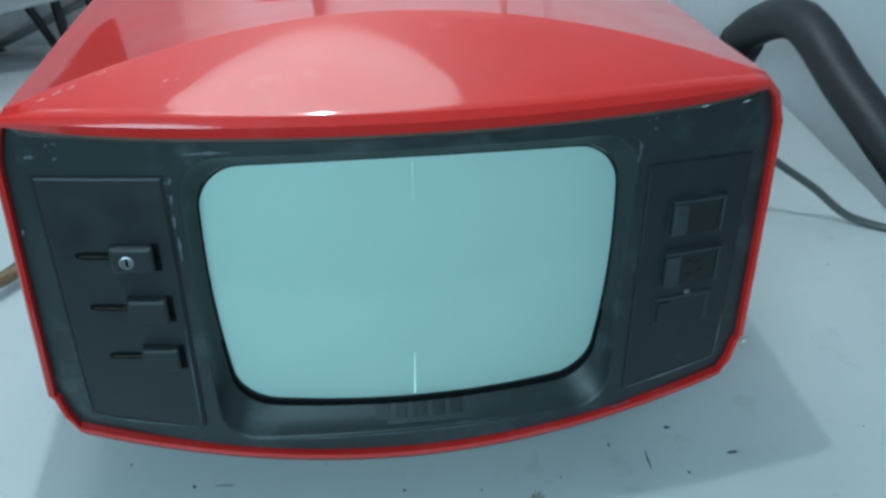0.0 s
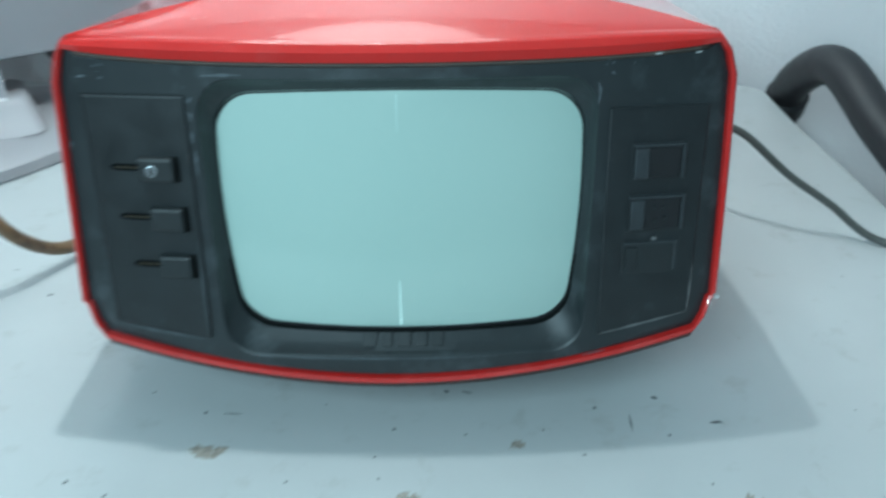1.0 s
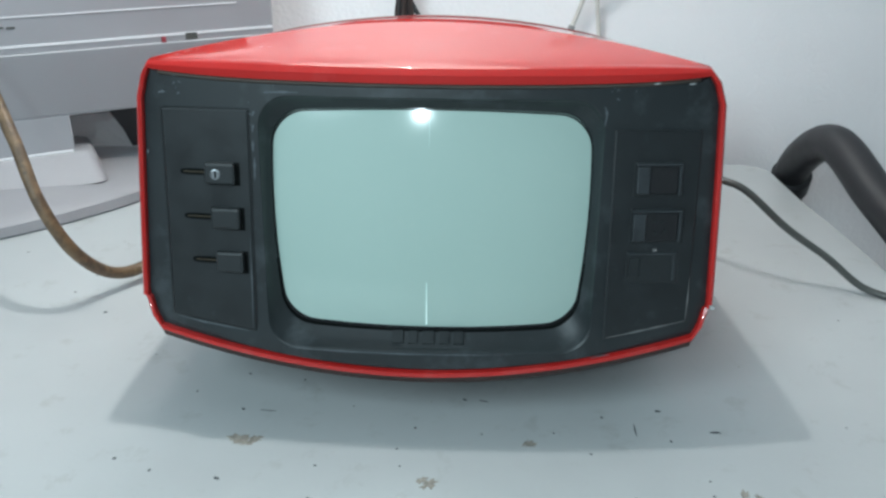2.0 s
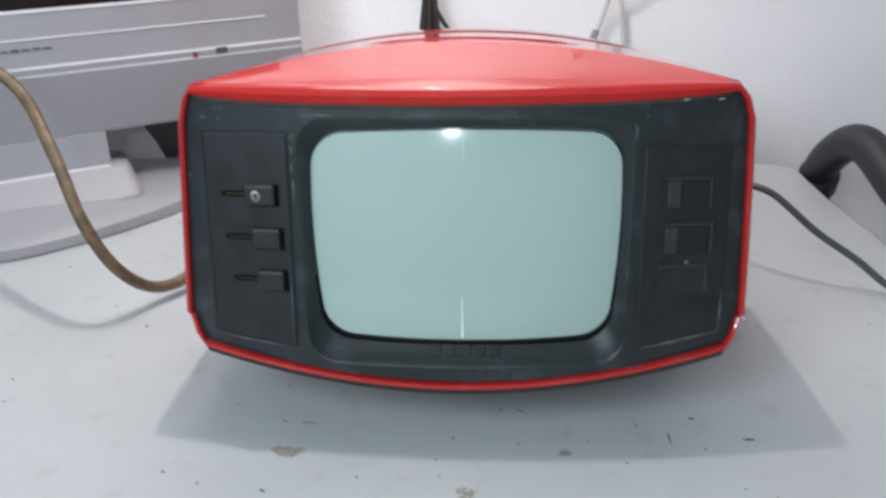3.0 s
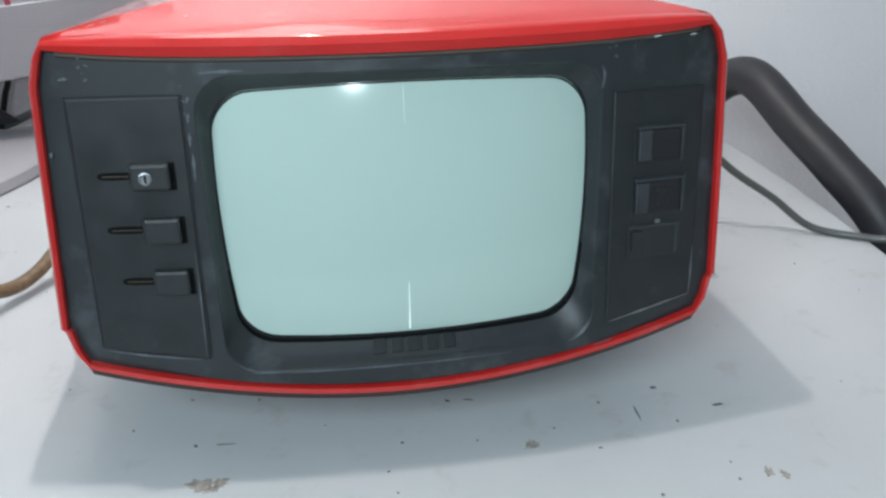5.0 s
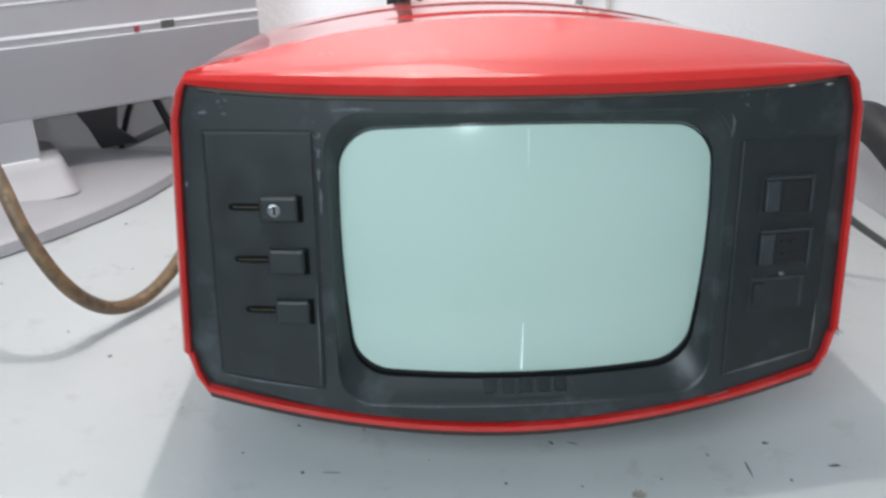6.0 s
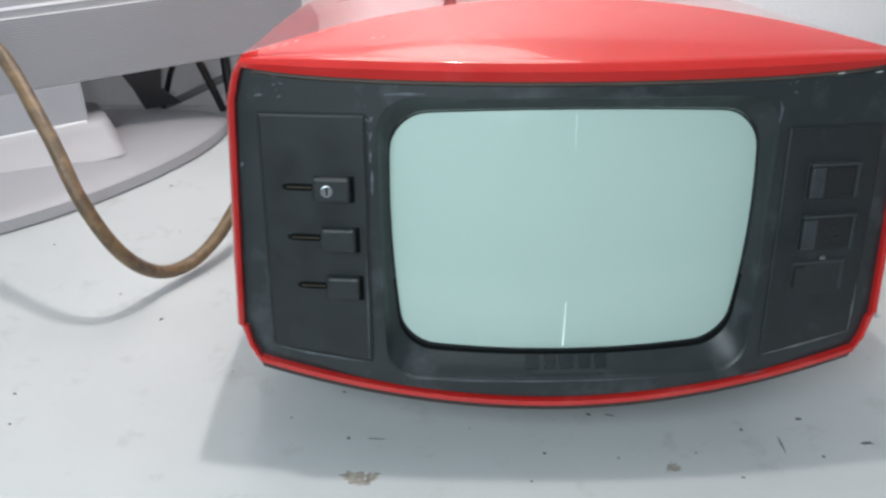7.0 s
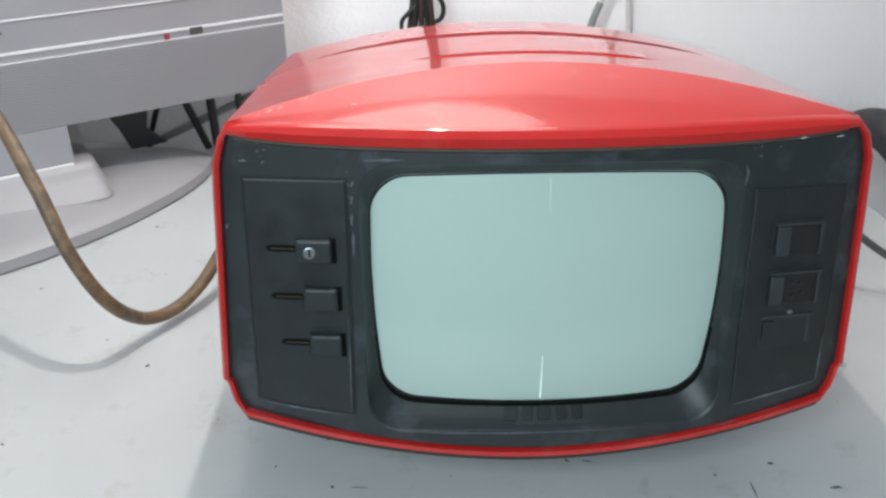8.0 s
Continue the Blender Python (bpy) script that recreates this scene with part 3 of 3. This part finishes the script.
    for k in range(26):
        u, v = bloom.choice(((-0.16, 0.183), (-0.108, 0.176), (-0.105, 0.166), (-0.104, 0.158), (0.114, 0.186), (-0.09, 0.188)))
        u, v = u + bloom.gauss(0, 0.007), v + bloom.gauss(0, 0.0035)
        t = bloom.uniform(-1, 1)
        if abs(u - cu) < 0.111 and v < 0.184:
            continue
        scuff_glint(((u, v), (u + 0.0012 * t, v + 0.0007), (u + 0.0024 * t, v + 0.001)), bloom.uniform(0.0003, 0.0008), M_RUB_GLINT, front)
    # dark joint round the slider plate
    for pts in (((-0.168, 0.1722), (-0.14, 0.1724), (-0.1095, 0.1722)), ((-0.1678, 0.172), (-0.1678, 0.11), (-0.1678, 0.036)), ((-0.1098, 0.172), (-0.1098, 0.11), (-0.1098, 0.03))):
        line_ = bmesh.new()
        loft(line_, [[(u - 0.0003, bow(u) + 0.0017, v + 0.0003), (u + 0.0003, bow(u) + 0.0017, v - 0.0003)] for u, v in pts], closed=False)
        part("joint", line_, M_DISH, front)
    # side seam chips and feet
    for s in (-1, 1):
        part("seam", box(bmesh.new(), min(s * 0.1865, s * 0.1901), max(s * 0.1865, s * 0.1901), 0.012, 0.21, 0.0472, 0.0484), M_SEAM, tv)
        part("foot", box(bmesh.new(), s * 0.11 - 0.012, s * 0.11 + 0.012, 0.205, 0.225, -0.0068, 0.012), M_KNOB, tv)
        part("front_leg", box(bmesh.new(), s * 0.11 - 0.008, s * 0.11 + 0.008, 0.11, 0.125, -0.0243, 0.012), M_KNOB, tv)
    part("chipped_corner", box(bmesh.new(), 0.1862, 0.1888, -0.0012, 0.003, 0.0466, 0.0486), M_SCUFF, tv, "small pale chip in the shell")
    return tv


make_television()

# ---- silver flat television behind ----
LCD = Matrix.Translation((-0.427, 0.403, 0)) @ pose(0, 0, 0, 0, 0, 32.4)


def make_flat_television():
    t = tagged(new("flat_television"), "silver flat-screen television on an oval pedestal, switched off", "television")
    t.matrix_world = LCD
    s0, s1 = -0.424, 0.236
    # chassis
    part("back_case", box(bmesh.new(), s0 + 0.004, s1 - 0.004, 0.012, 0.07, 0.104, 0.575), M_SILVER, t, bevel=0.006)
    bez = part("bezel", box(bmesh.new(), s0, s1, 0.0, 0.014, 0.168, 0.232), M_SILVER, t, "smooth silver lower bezel")
    part("bezel_side", box(bmesh.new(), 0.17, s1, 0.0, 0.014, 0.232, 0.585), M_SILVER, t)
    part("bezel_side", box(bmesh.new(), s0, -0.358, 0.0, 0.014, 0.232, 0.585), M_SILVER, t)
    part("bezel_top", box(bmesh.new(), -0.358, 0.17, 0.0, 0.014, 0.54, 0.585), M_SILVER, t)
    part("screen", box(bmesh.new(), -0.358, 0.17, 0.006, 0.0115, 0.232, 0.54), M_LCD, t, "dark reflecting screen")
    for z, e, h in ((0.2335, 0.17, 0.0014), (0.2055, 0.195, 0.0006), (0.1755, s1, 0.0013), (0.1668, s1, 0.0007)):
        part("trim_line", box(bmesh.new(), s0, e, -0.0012, 0.002, z - h, z + h), M_TRIM, t, "pale raised trim line")
    # ridged loudspeaker grille
    bm = bmesh.new()
    zs = np.linspace(0.1, 0.165, 27)
    for a, b in zip(zs, zs[1:]):
        box(bm, s0, s1, -0.0012, 0.006, a + 0.00035, b - 0.00035)
    g = part("speaker_grille", bm, M_SILVER, t, "finely ridged silver loudspeaker grille")
    part("grille_back", box(bmesh.new(), s0, s1, 0.0005, 0.012, 0.098, 0.167), M_SILVER, t)
    part("standby_button", box(bmesh.new(), 0.1075, 0.1125, -0.002, 0.002, 0.1675, 0.174), M_REDBTN, t, "tiny red button", bevel=0.0006)
    part("sensor_window", box(bmesh.new(), 0.134, 0.147, -0.0016, 0.002, 0.1688, 0.176), M_LEAD, t, "small black sensor window")
    # badge: plain bars
    for k in range(7):
        part("badge_bar", box(bmesh.new(), -0.108 + k * 0.0105, -0.1 + k * 0.0105, -0.0012, 0.001, 0.1938 + 0.0004 * (k % 3), 0.196 + 0.0006 * (k % 2)), M_LEAD, bez)
    # neck and pedestal
    part("neck", box(bmesh.new(), -0.19, 0.0, -0.001, 0.05, 0.0592, 0.0985), M_SILVER, t, "flat silver neck", bevel=0.001)
    part("trim_line", box(bmesh.new(), -0.2, -0.002, -0.0045, -0.0015, 0.057, 0.0602), M_TRIM, t, "pale raised trim line", bevel=0.001)
    bm = bmesh.new()
    def ell(a, b, z, oy=0.0):
        # a blunt-pointed oval
        ring = []
        for k in range(96):
            c, s = math.cos(2 * math.pi * (k + 0.5) / 96), math.sin(2 * math.pi * (k + 0.5) / 96)
            ring.append((-0.11 + a * math.copysign(abs(c) ** 1.3, c), 0.0455 + oy + b * math.copysign(abs(s) ** 1.3, s), z))
        return ring
    loft(bm, [ell(0.259, 0.130, 0.0), ell(0.262, 0.133, 0.003), ell(0.262, 0.133, 0.0135), ell(0.259, 0.130, 0.0165), ell(0.24, 0.115, 0.022), ell(0.2, 0.092, 0.029), ell(0.16, 0.07, 0.0335), ell(0.1, 0.04, 0.0355)], True, True)
    base = part("pedestal", bm, M_SILVER_LIGHT, t, "pale silver oval pedestal", smooth=True)
    base.data.set_sharp_from_angle(angle=radians(30))
    bm = bmesh.new()
    def rr(x0, x1, y0, y1, z):
        r, pts = 0.012, []
        for cx, cy, a0 in ((x1 - r, y1 - r, 0), (x0 + r, y1 - r, 90), (x0 + r, y0 + r, 180), (x1 - r, y0 + r, 270)):
            pts += [(cx + r * math.cos(radians(a0 + 15 * k)), cy + r * math.sin(radians(a0 + 15 * k)), z) for k in range(7)]
        return pts
    loft(bm, [rr(-0.224, 0.027, -0.03, 0.066, 0.027), rr(-0.222, 0.0255, -0.024, 0.064, 0.034), rr(-0.219, 0.0235, -0.016, 0.062, 0.042), rr(-0.217, 0.021, -0.009, 0.06, 0.052), rr(-0.215, 0.0185, -0.006, 0.058, 0.057), rr(-0.21, 0.0135, -0.002, 0.055, 0.059)], False, True)
    part("pedestal_block", bm, M_SILVER_LIGHT, t, smooth=True).data.set_sharp_from_angle(angle=radians(40))
    # dark bracket under the case
    bm = bmesh.new()
    loft(bm, [[(x + 0.011, y, 0.036) for x, y in ((0.058, 0.06), (0.098, 0.06), (0.098, 0.074), (0.058, 0.074))], [(x + 0.011, y, 0.058) for x, y in ((0.05, 0.052), (0.076, 0.052), (0.076, 0.07), (0.05, 0.07))], [(x + 0.011, y, 0.1) for x, y in ((0.028, 0.035), (0.078, 0.035), (0.078, 0.066), (0.028, 0.066))]], True, True)
    # shade along the case's lower edge, put in as a dark strip
    part("under_shade", box(bmesh.new(), 0.0, 0.2, 0.012, 0.03, 0.094, 0.0985), M_LEAD, t, "dark strip that paints the shade under the case")
    part("bracket", bm, M_HOSE, t, "black plastic bracket")
    return t


make_flat_television()


# ---- cords and hose ----
def cord(name, pts, r, mat, label, cat, sides=14, wobble=0.0, group=""):
    return tagged(part(name, tube(bmesh.new(), pts, r, sides, 10, wobble), mat, smooth=True), label, cat, group)


cord("antenna_cable", [(-0.9, -0.03, 0.006), (-0.75, 0.0, 0.05), (-0.63, 0.07, 0.16), (-0.52, 0.165, 0.215), (-0.45, 0.2, 0.228), (-0.398, 0.208, 0.198), (-0.354, 0.17, 0.149), (-0.328, 0.146, 0.101), (-0.309, 0.148, 0.058), (-0.297, 0.178, 0.023), (-0.280, 0.205, 0.014), (-0.261, 0.23, 0.026), (-0.239, 0.262, 0.055), (-0.2, 0.31, 0.09), (-0.14, 0.31, 0.10), (-0.13, 0.268, 0.10)],
     0.0054, M_COAX, "thick brown antenna cable looping beside the red television", "cable", wobble=0.05)
cord("mains_lead", [(0.12, 0.27, 0.10), (0.17, 0.31, 0.10), (0.22, 0.295, 0.097), (0.245, 0.272, 0.094), (0.266, 0.26, 0.088), (0.303, 0.25, 0.058), (0.341, 0.245, 0.033), (0.379, 0.237, 0.006), (0.42, 0.215, 0.0042), (0.446, 0.2, 0.004), (0.47, 0.19, -0.03), (0.48, 0.18, -0.3), (0.5, 0.2, -0.75)],
     0.0033, M_LEAD, "dark grey mains lead running off the bench", "cable")

hose = tagged(new("flexible_hose"), "thick black rubber hose arching up past the bench corner", "hose")
part("hose_tube", tube(bmesh.new(), [(0.45, 0.60, -0.74), (0.43, 0.605, -0.4), (0.418, 0.60, -0.12), (0.4135, 0.588, -0.03), (0.408, 0.56, 0.012), (0.408, 0.515, 0.05), (0.412, 0.475, 0.07), (0.418, 0.44, 0.069), (0.431, 0.385, 0.046), (0.449, 0.33, 0.022), (0.478, 0.27, -0.02), (0.54, 0.2, -0.14), (0.62, 0.18, -0.4), (0.68, 0.2, -0.735)], 0.0208, 24, 10), M_HOSE, hose, smooth=True)
part("collar", tube(bmesh.new(), [(0.4125, 0.583, -0.022), (0.411, 0.576, -0.012), (0.4095, 0.568, 0.0)], 0.0245, 24, 4), M_HOSE, hose, "raised rubber collar", smooth=True)

# cords on and in front of the wall
bundle = tagged(new("cord_bundle"), "bundle of black cords hanging on the white wall", "cables")
for k, (dx, dy) in enumerate(((-0.012, 0.0), (-0.007, -0.005), (-0.001, -0.007), (0.005, -0.004), (0.01, -0.006))):
    part("strand", tube(bmesh.new(), [(-0.079 + dx * 0.3, 0.612, 0.42), (-0.08 + dx * 0.35, 0.61 + dy, 0.34), (-0.08 + dx * 0.4, 0.61 + dy, 0.24), (-0.08 + dx * 1.0, 0.605 + dy, 0.165), (-0.08 + dx * 1.5, 0.605 + dy, 0.11), (-0.085 + dx * 1.6, 0.60, 0.004)], 0.0034, 10, 8), M_CORD if k % 2 else M_BROWN_CORD, bundle)
part("strand", tube(bmesh.new(), [(-0.075, 0.606, 0.20), (-0.064, 0.60, 0.182), (-0.056, 0.60, 0.168), (-0.058, 0.60, 0.154), (-0.068, 0.60, 0.15), (-0.078, 0.602, 0.158)], 0.0028, 10, 8), M_CORD, bundle, "small loop of cord")
part("strand", tube(bmesh.new(), [(-0.085, 0.60, 0.17), (-0.096, 0.597, 0.16), (-0.104, 0.597, 0.148), (-0.1, 0.60, 0.12)], 0.0026, 10, 8), M_CORD, bundle)
part("wall_hook", tube(bmesh.new(), [(-0.079, 0.645, 0.405), (-0.079, 0.625, 0.405), (-0.079, 0.604, 0.415)], 0.004, 8, 6), M_STEEL, bundle)
pair = tagged(new("twin_wire"), "pale twin antenna wire splitting in two behind the television", "cable")
part("wire", tube(bmesh.new(), [(0.127, 0.642, 0.62), (0.128, 0.56, 0.60), (0.1345, 0.50, 0.46), (0.1416, 0.545, 0.342), (0.149, 0.60, 0.245), (0.143, 0.615, 0.215), (0.131, 0.62, 0.176), (0.118, 0.615, 0.145), (0.109, 0.61, 0.11), (0.10, 0.59, 0.05), (0.09, 0.57, 0.003)], 0.003, 10, 8), M_WIRE, pair)
part("wire", tube(bmesh.new(), [(0.131, 0.642, 0.625), (0.132, 0.56, 0.605), (0.138, 0.502, 0.46), (0.145, 0.547, 0.342), (0.152, 0.602, 0.245), (0.154, 0.615, 0.215), (0.16, 0.62, 0.17), (0.165, 0.615, 0.12), (0.168, 0.59, 0.05), (0.17, 0.57, 0.003)], 0.003, 10, 8), M_WIRE, pair)
part("joint", tube(bmesh.new(), [(0.1275, 0.618, 0.168), (0.1215, 0.616, 0.153), (0.115, 0.613, 0.133)], 0.0042, 10, 6), M_LEADP, pair, "grey taped joint")

# cords under the flat television
cord("power_cord", [(-0.329, 0.565, 0.15), (-0.328, 0.565, 0.08), (-0.327, 0.566, 0.03), (-0.326, 0.568, 0.004)], 0.0052, M_CORD, "black cord hanging behind the silver television", "cable", group="black cords behind the silver television")
cord("signal_cord", [(-0.376, 0.56, 0.13), (-0.362, 0.563, 0.08), (-0.3495, 0.567, 0.04), (-0.339, 0.572, 0.004)], 0.0045, M_CORD, "black cord hanging behind the silver television", "cable", group="black cords behind the silver television")
cord("signal_cord", [(-0.40, 0.55, 0.12), (-0.385, 0.556, 0.075), (-0.393, 0.56, 0.05), (-0.405, 0.566, 0.02), (-0.41, 0.57, 0.004)], 0.0033, M_CORD, "black cord hanging behind the silver television", "cable", group="black cords behind the silver television")
cord("signal_cord", [(-0.29, 0.575, 0.15), (-0.296, 0.577, 0.085), (-0.298, 0.58, 0.05), (-0.29, 0.585, 0.004)], 0.004, M_CORD, "black cord hanging behind the silver television", "cable", group="black cords behind the silver television")
cord("pale_cord", [(-0.43, 0.57, 0.0045), (-0.40, 0.575, 0.012), (-0.35, 0.58, 0.034), (-0.295, 0.585, 0.059), (-0.24, 0.59, 0.084), (-0.205, 0.59, 0.07), (-0.19, 0.585, 0.0045)], 0.0045, M_LEADP, "grey cord slung behind the silver television", "cable")

# ---- hanging lamp over the bench ----
def make_lamp():
    lampo = tagged(new("pendant_lamp"), "lit opal glass pendant lamp hanging over the bench", "lamp")
    lampo.location = (-0.07, 0.16, 0.92)
    bm = bmesh.new()
    prof = ((0.02, 0.19), (0.1, 0.175), (0.2, 0.125), (0.25, 0.065), (0.266, 0.01), (0.262, 0.01), (0.246, 0.062), (0.197, 0.12), (0.098, 0.17), (0.018, 0.185))
    # the oval shade hangs a little aslant, lower at the back
    loft(bm, [[(-0.015 + 0.78 * r * math.cos(2 * math.pi * k / 48), 0.19 + r * math.sin(2 * math.pi * k / 48), z - 0.19 * (0.266 + r * math.sin(2 * math.pi * k / 48))) for k in range(48)] for r, z in prof])
    part("shade", bm, M_OPAL, lampo, "lit opal glass shade", smooth=True)
    bm = bmesh.new()
    loft(bm, [[(r * math.cos(2 * math.pi * k / 24), r * math.sin(2 * math.pi * k / 24), z) for k in range(24)] for r, z in ((0.018, 0.025), (0.02, 0.03), (0.02, 0.07), (0.012, 0.085))], True, True)
    part("lamp_holder", bm, M_KNOB, lampo)
    part("cord", tube(bmesh.new(), [(0, 0.19, 0.04), (0, 0.19, 0.4), (0, 0.19, 0.83)], 0.004, 8, 4), M_CORD, lampo)


make_lamp()


# unseen stand, made up to carry the front fill
def make_front_fill_stand():
    w = tagged(new("front_fill_stand"), "unseen lamp on a stand, added for the light at the camera", "lamp")
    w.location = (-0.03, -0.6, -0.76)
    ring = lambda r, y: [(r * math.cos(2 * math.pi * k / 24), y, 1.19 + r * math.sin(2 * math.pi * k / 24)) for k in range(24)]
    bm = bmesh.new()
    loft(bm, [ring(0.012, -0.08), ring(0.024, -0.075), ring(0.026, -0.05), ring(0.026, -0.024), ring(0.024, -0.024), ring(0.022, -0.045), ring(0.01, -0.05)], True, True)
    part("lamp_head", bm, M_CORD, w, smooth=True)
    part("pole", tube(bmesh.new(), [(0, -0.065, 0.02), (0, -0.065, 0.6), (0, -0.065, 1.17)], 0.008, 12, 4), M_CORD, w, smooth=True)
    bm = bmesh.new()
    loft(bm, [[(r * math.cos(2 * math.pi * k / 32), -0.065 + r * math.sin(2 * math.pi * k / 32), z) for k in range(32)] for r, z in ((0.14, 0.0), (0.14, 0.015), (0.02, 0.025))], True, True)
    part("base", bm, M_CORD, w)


# unseen housing, made up round the soft fill
def make_soft_fill_panel():
    p = tagged(new("soft_fill_panel"), "unseen round light panel, added as soft fill", "lamp")
    p.matrix_world = look((-0.65, -1.1, 1.0), (0.0, 0.1, 0.1)) @ pose(0, 0, 0.012)
    bm = bmesh.new()
    loft(bm, [[(r * math.cos(2 * math.pi * k / 48), r * math.sin(2 * math.pi * k / 48), z) for k in range(48)] for r, z in ((0.415, -0.02), (0.425, -0.015), (0.425, 0.03), (0.22, 0.04))], False, True)
    part("housing", bm, M_SHADE, p)
    up = p.matrix_world.inverted()
    part("cord", tube(bmesh.new(), [up @ Vector((-0.665, -1.125, 1.03)), up @ Vector((-0.665, -1.125, 1.4)), up @ Vector((-0.665, -1.125, 1.75))], 0.004, 8, 3), M_CORD, p)


make_front_fill_stand()
make_soft_fill_panel()

# ---- marks on the bench top ----
def mark(name, x, y, size, mat, stretch=1.0, turn=0.0, seed=0, label="", holes=0.35):
    """A thin irregular fleck lying on the paint."""
    rnd = random.Random(seed)
    n = 18
    bm = bmesh.new()
    rs = [size * (0.55 + holes * rnd.random() + 0.25 * math.sin(3 * k + seed)) for k in range(n)]
    ring = []
    for k in range(n):
        a = 2 * math.pi * k / n
        px, py = rs[k] * math.cos(a) * stretch, rs[k] * math.sin(a)
        ring.append((x + px * math.cos(turn) - py * math.sin(turn), y + px * math.sin(turn) + py * math.cos(turn)))
    loft(bm, [[(a, b, 0.76) for a, b in ring], [(x + (a - x) * 0.9, y + (b - y) * 0.9, 0.7603) for a, b in ring]], False, True)
    return part(name, bm, mat, BENCH, label)


BENCH = bpy.data.objects["workbench"]
FLECKS = [(-0.1979, -0.0442, 1.6), (-0.1706, -0.0539, 1.0), (-0.1258, -0.0578, 1.5), (-0.1063, -0.0793, 1.0), (-0.0634, -0.0734, 2.2), (-0.0663, -0.0403, 1.0),
          (-0.0946, 0.0572, 0.9), (-0.1375, 0.0621, 0.9), (-0.006, 0.005, 1.1), (-0.0117, -0.0364, 0.7), (0.1365, -0.0559, 1.3), (0.1677, 0.0046, 1.0),
          (0.164, 0.039, 1.5), (-0.288, 0.146, 1.7), (0.0263, 0.0416, 1.2), (-0.352, 0.027, 1.2), (-0.331, 0.18, 1.0), (-0.346, 0.376, 1.2),
          (-0.416, 0.258, 1.1), (-0.362, 0.057, 1.0), (0.089, 0.007, 0.8), (-0.13, 0.017, 1.2), (-0.0156, -0.0188, 0.7), (0.1852, -0.0491, 0.9),
          (0.0488, -0.0734, 0.9)]
for k, (x, y, r) in enumerate(FLECKS):
    mark("fleck", x, y, r * 0.0011, M_INK, 1.0 + 0.9 * ((k * 7) % 5) / 5, k * 1.3, k + 1)
specks = random.Random(5)
for k in range(46):
    mark("speck", specks.uniform(-0.45, 0.38), specks.uniform(-0.11, 0.36), specks.uniform(0.0004, 0.0009), M_INK if k % 3 else M_SPOT, specks.uniform(1.0, 2.2), specks.uniform(0, 3), k + 200)
for k, (x, y, r) in enumerate(((-0.122, -0.0175, 5.0), (-0.112, -0.016, 3.2), (-0.116, -0.021, 2.6), (0.0085, -0.052, 3.6), (0.004, -0.049, 2.4), (0.071, -0.006, 2.6), (0.075, -0.0065, 1.8), (0.205, -0.046, 2.6), (0.213, -0.049, 2.2))):
    mark("stain", x, y, r * 0.0011, M_SPOT, 1.5, 0.2 * k, k + 60, "brown flaked stain", 0.8)
mark("scratch", 0.145, 0.015, 0.0007, M_INK, 13.0, radians(92), 40)
mark("dash", 0.20, 0.017, 0.0016, M_INK, 3.2, radians(4), 41)
mark("scratch", 0.040, 0.041, 0.0006, M_INK, 9.0, radians(-14), 42)
mark("scratch", -0.112, 0.0165, 0.0004, M_INK, 17.0, radians(-3), 43)
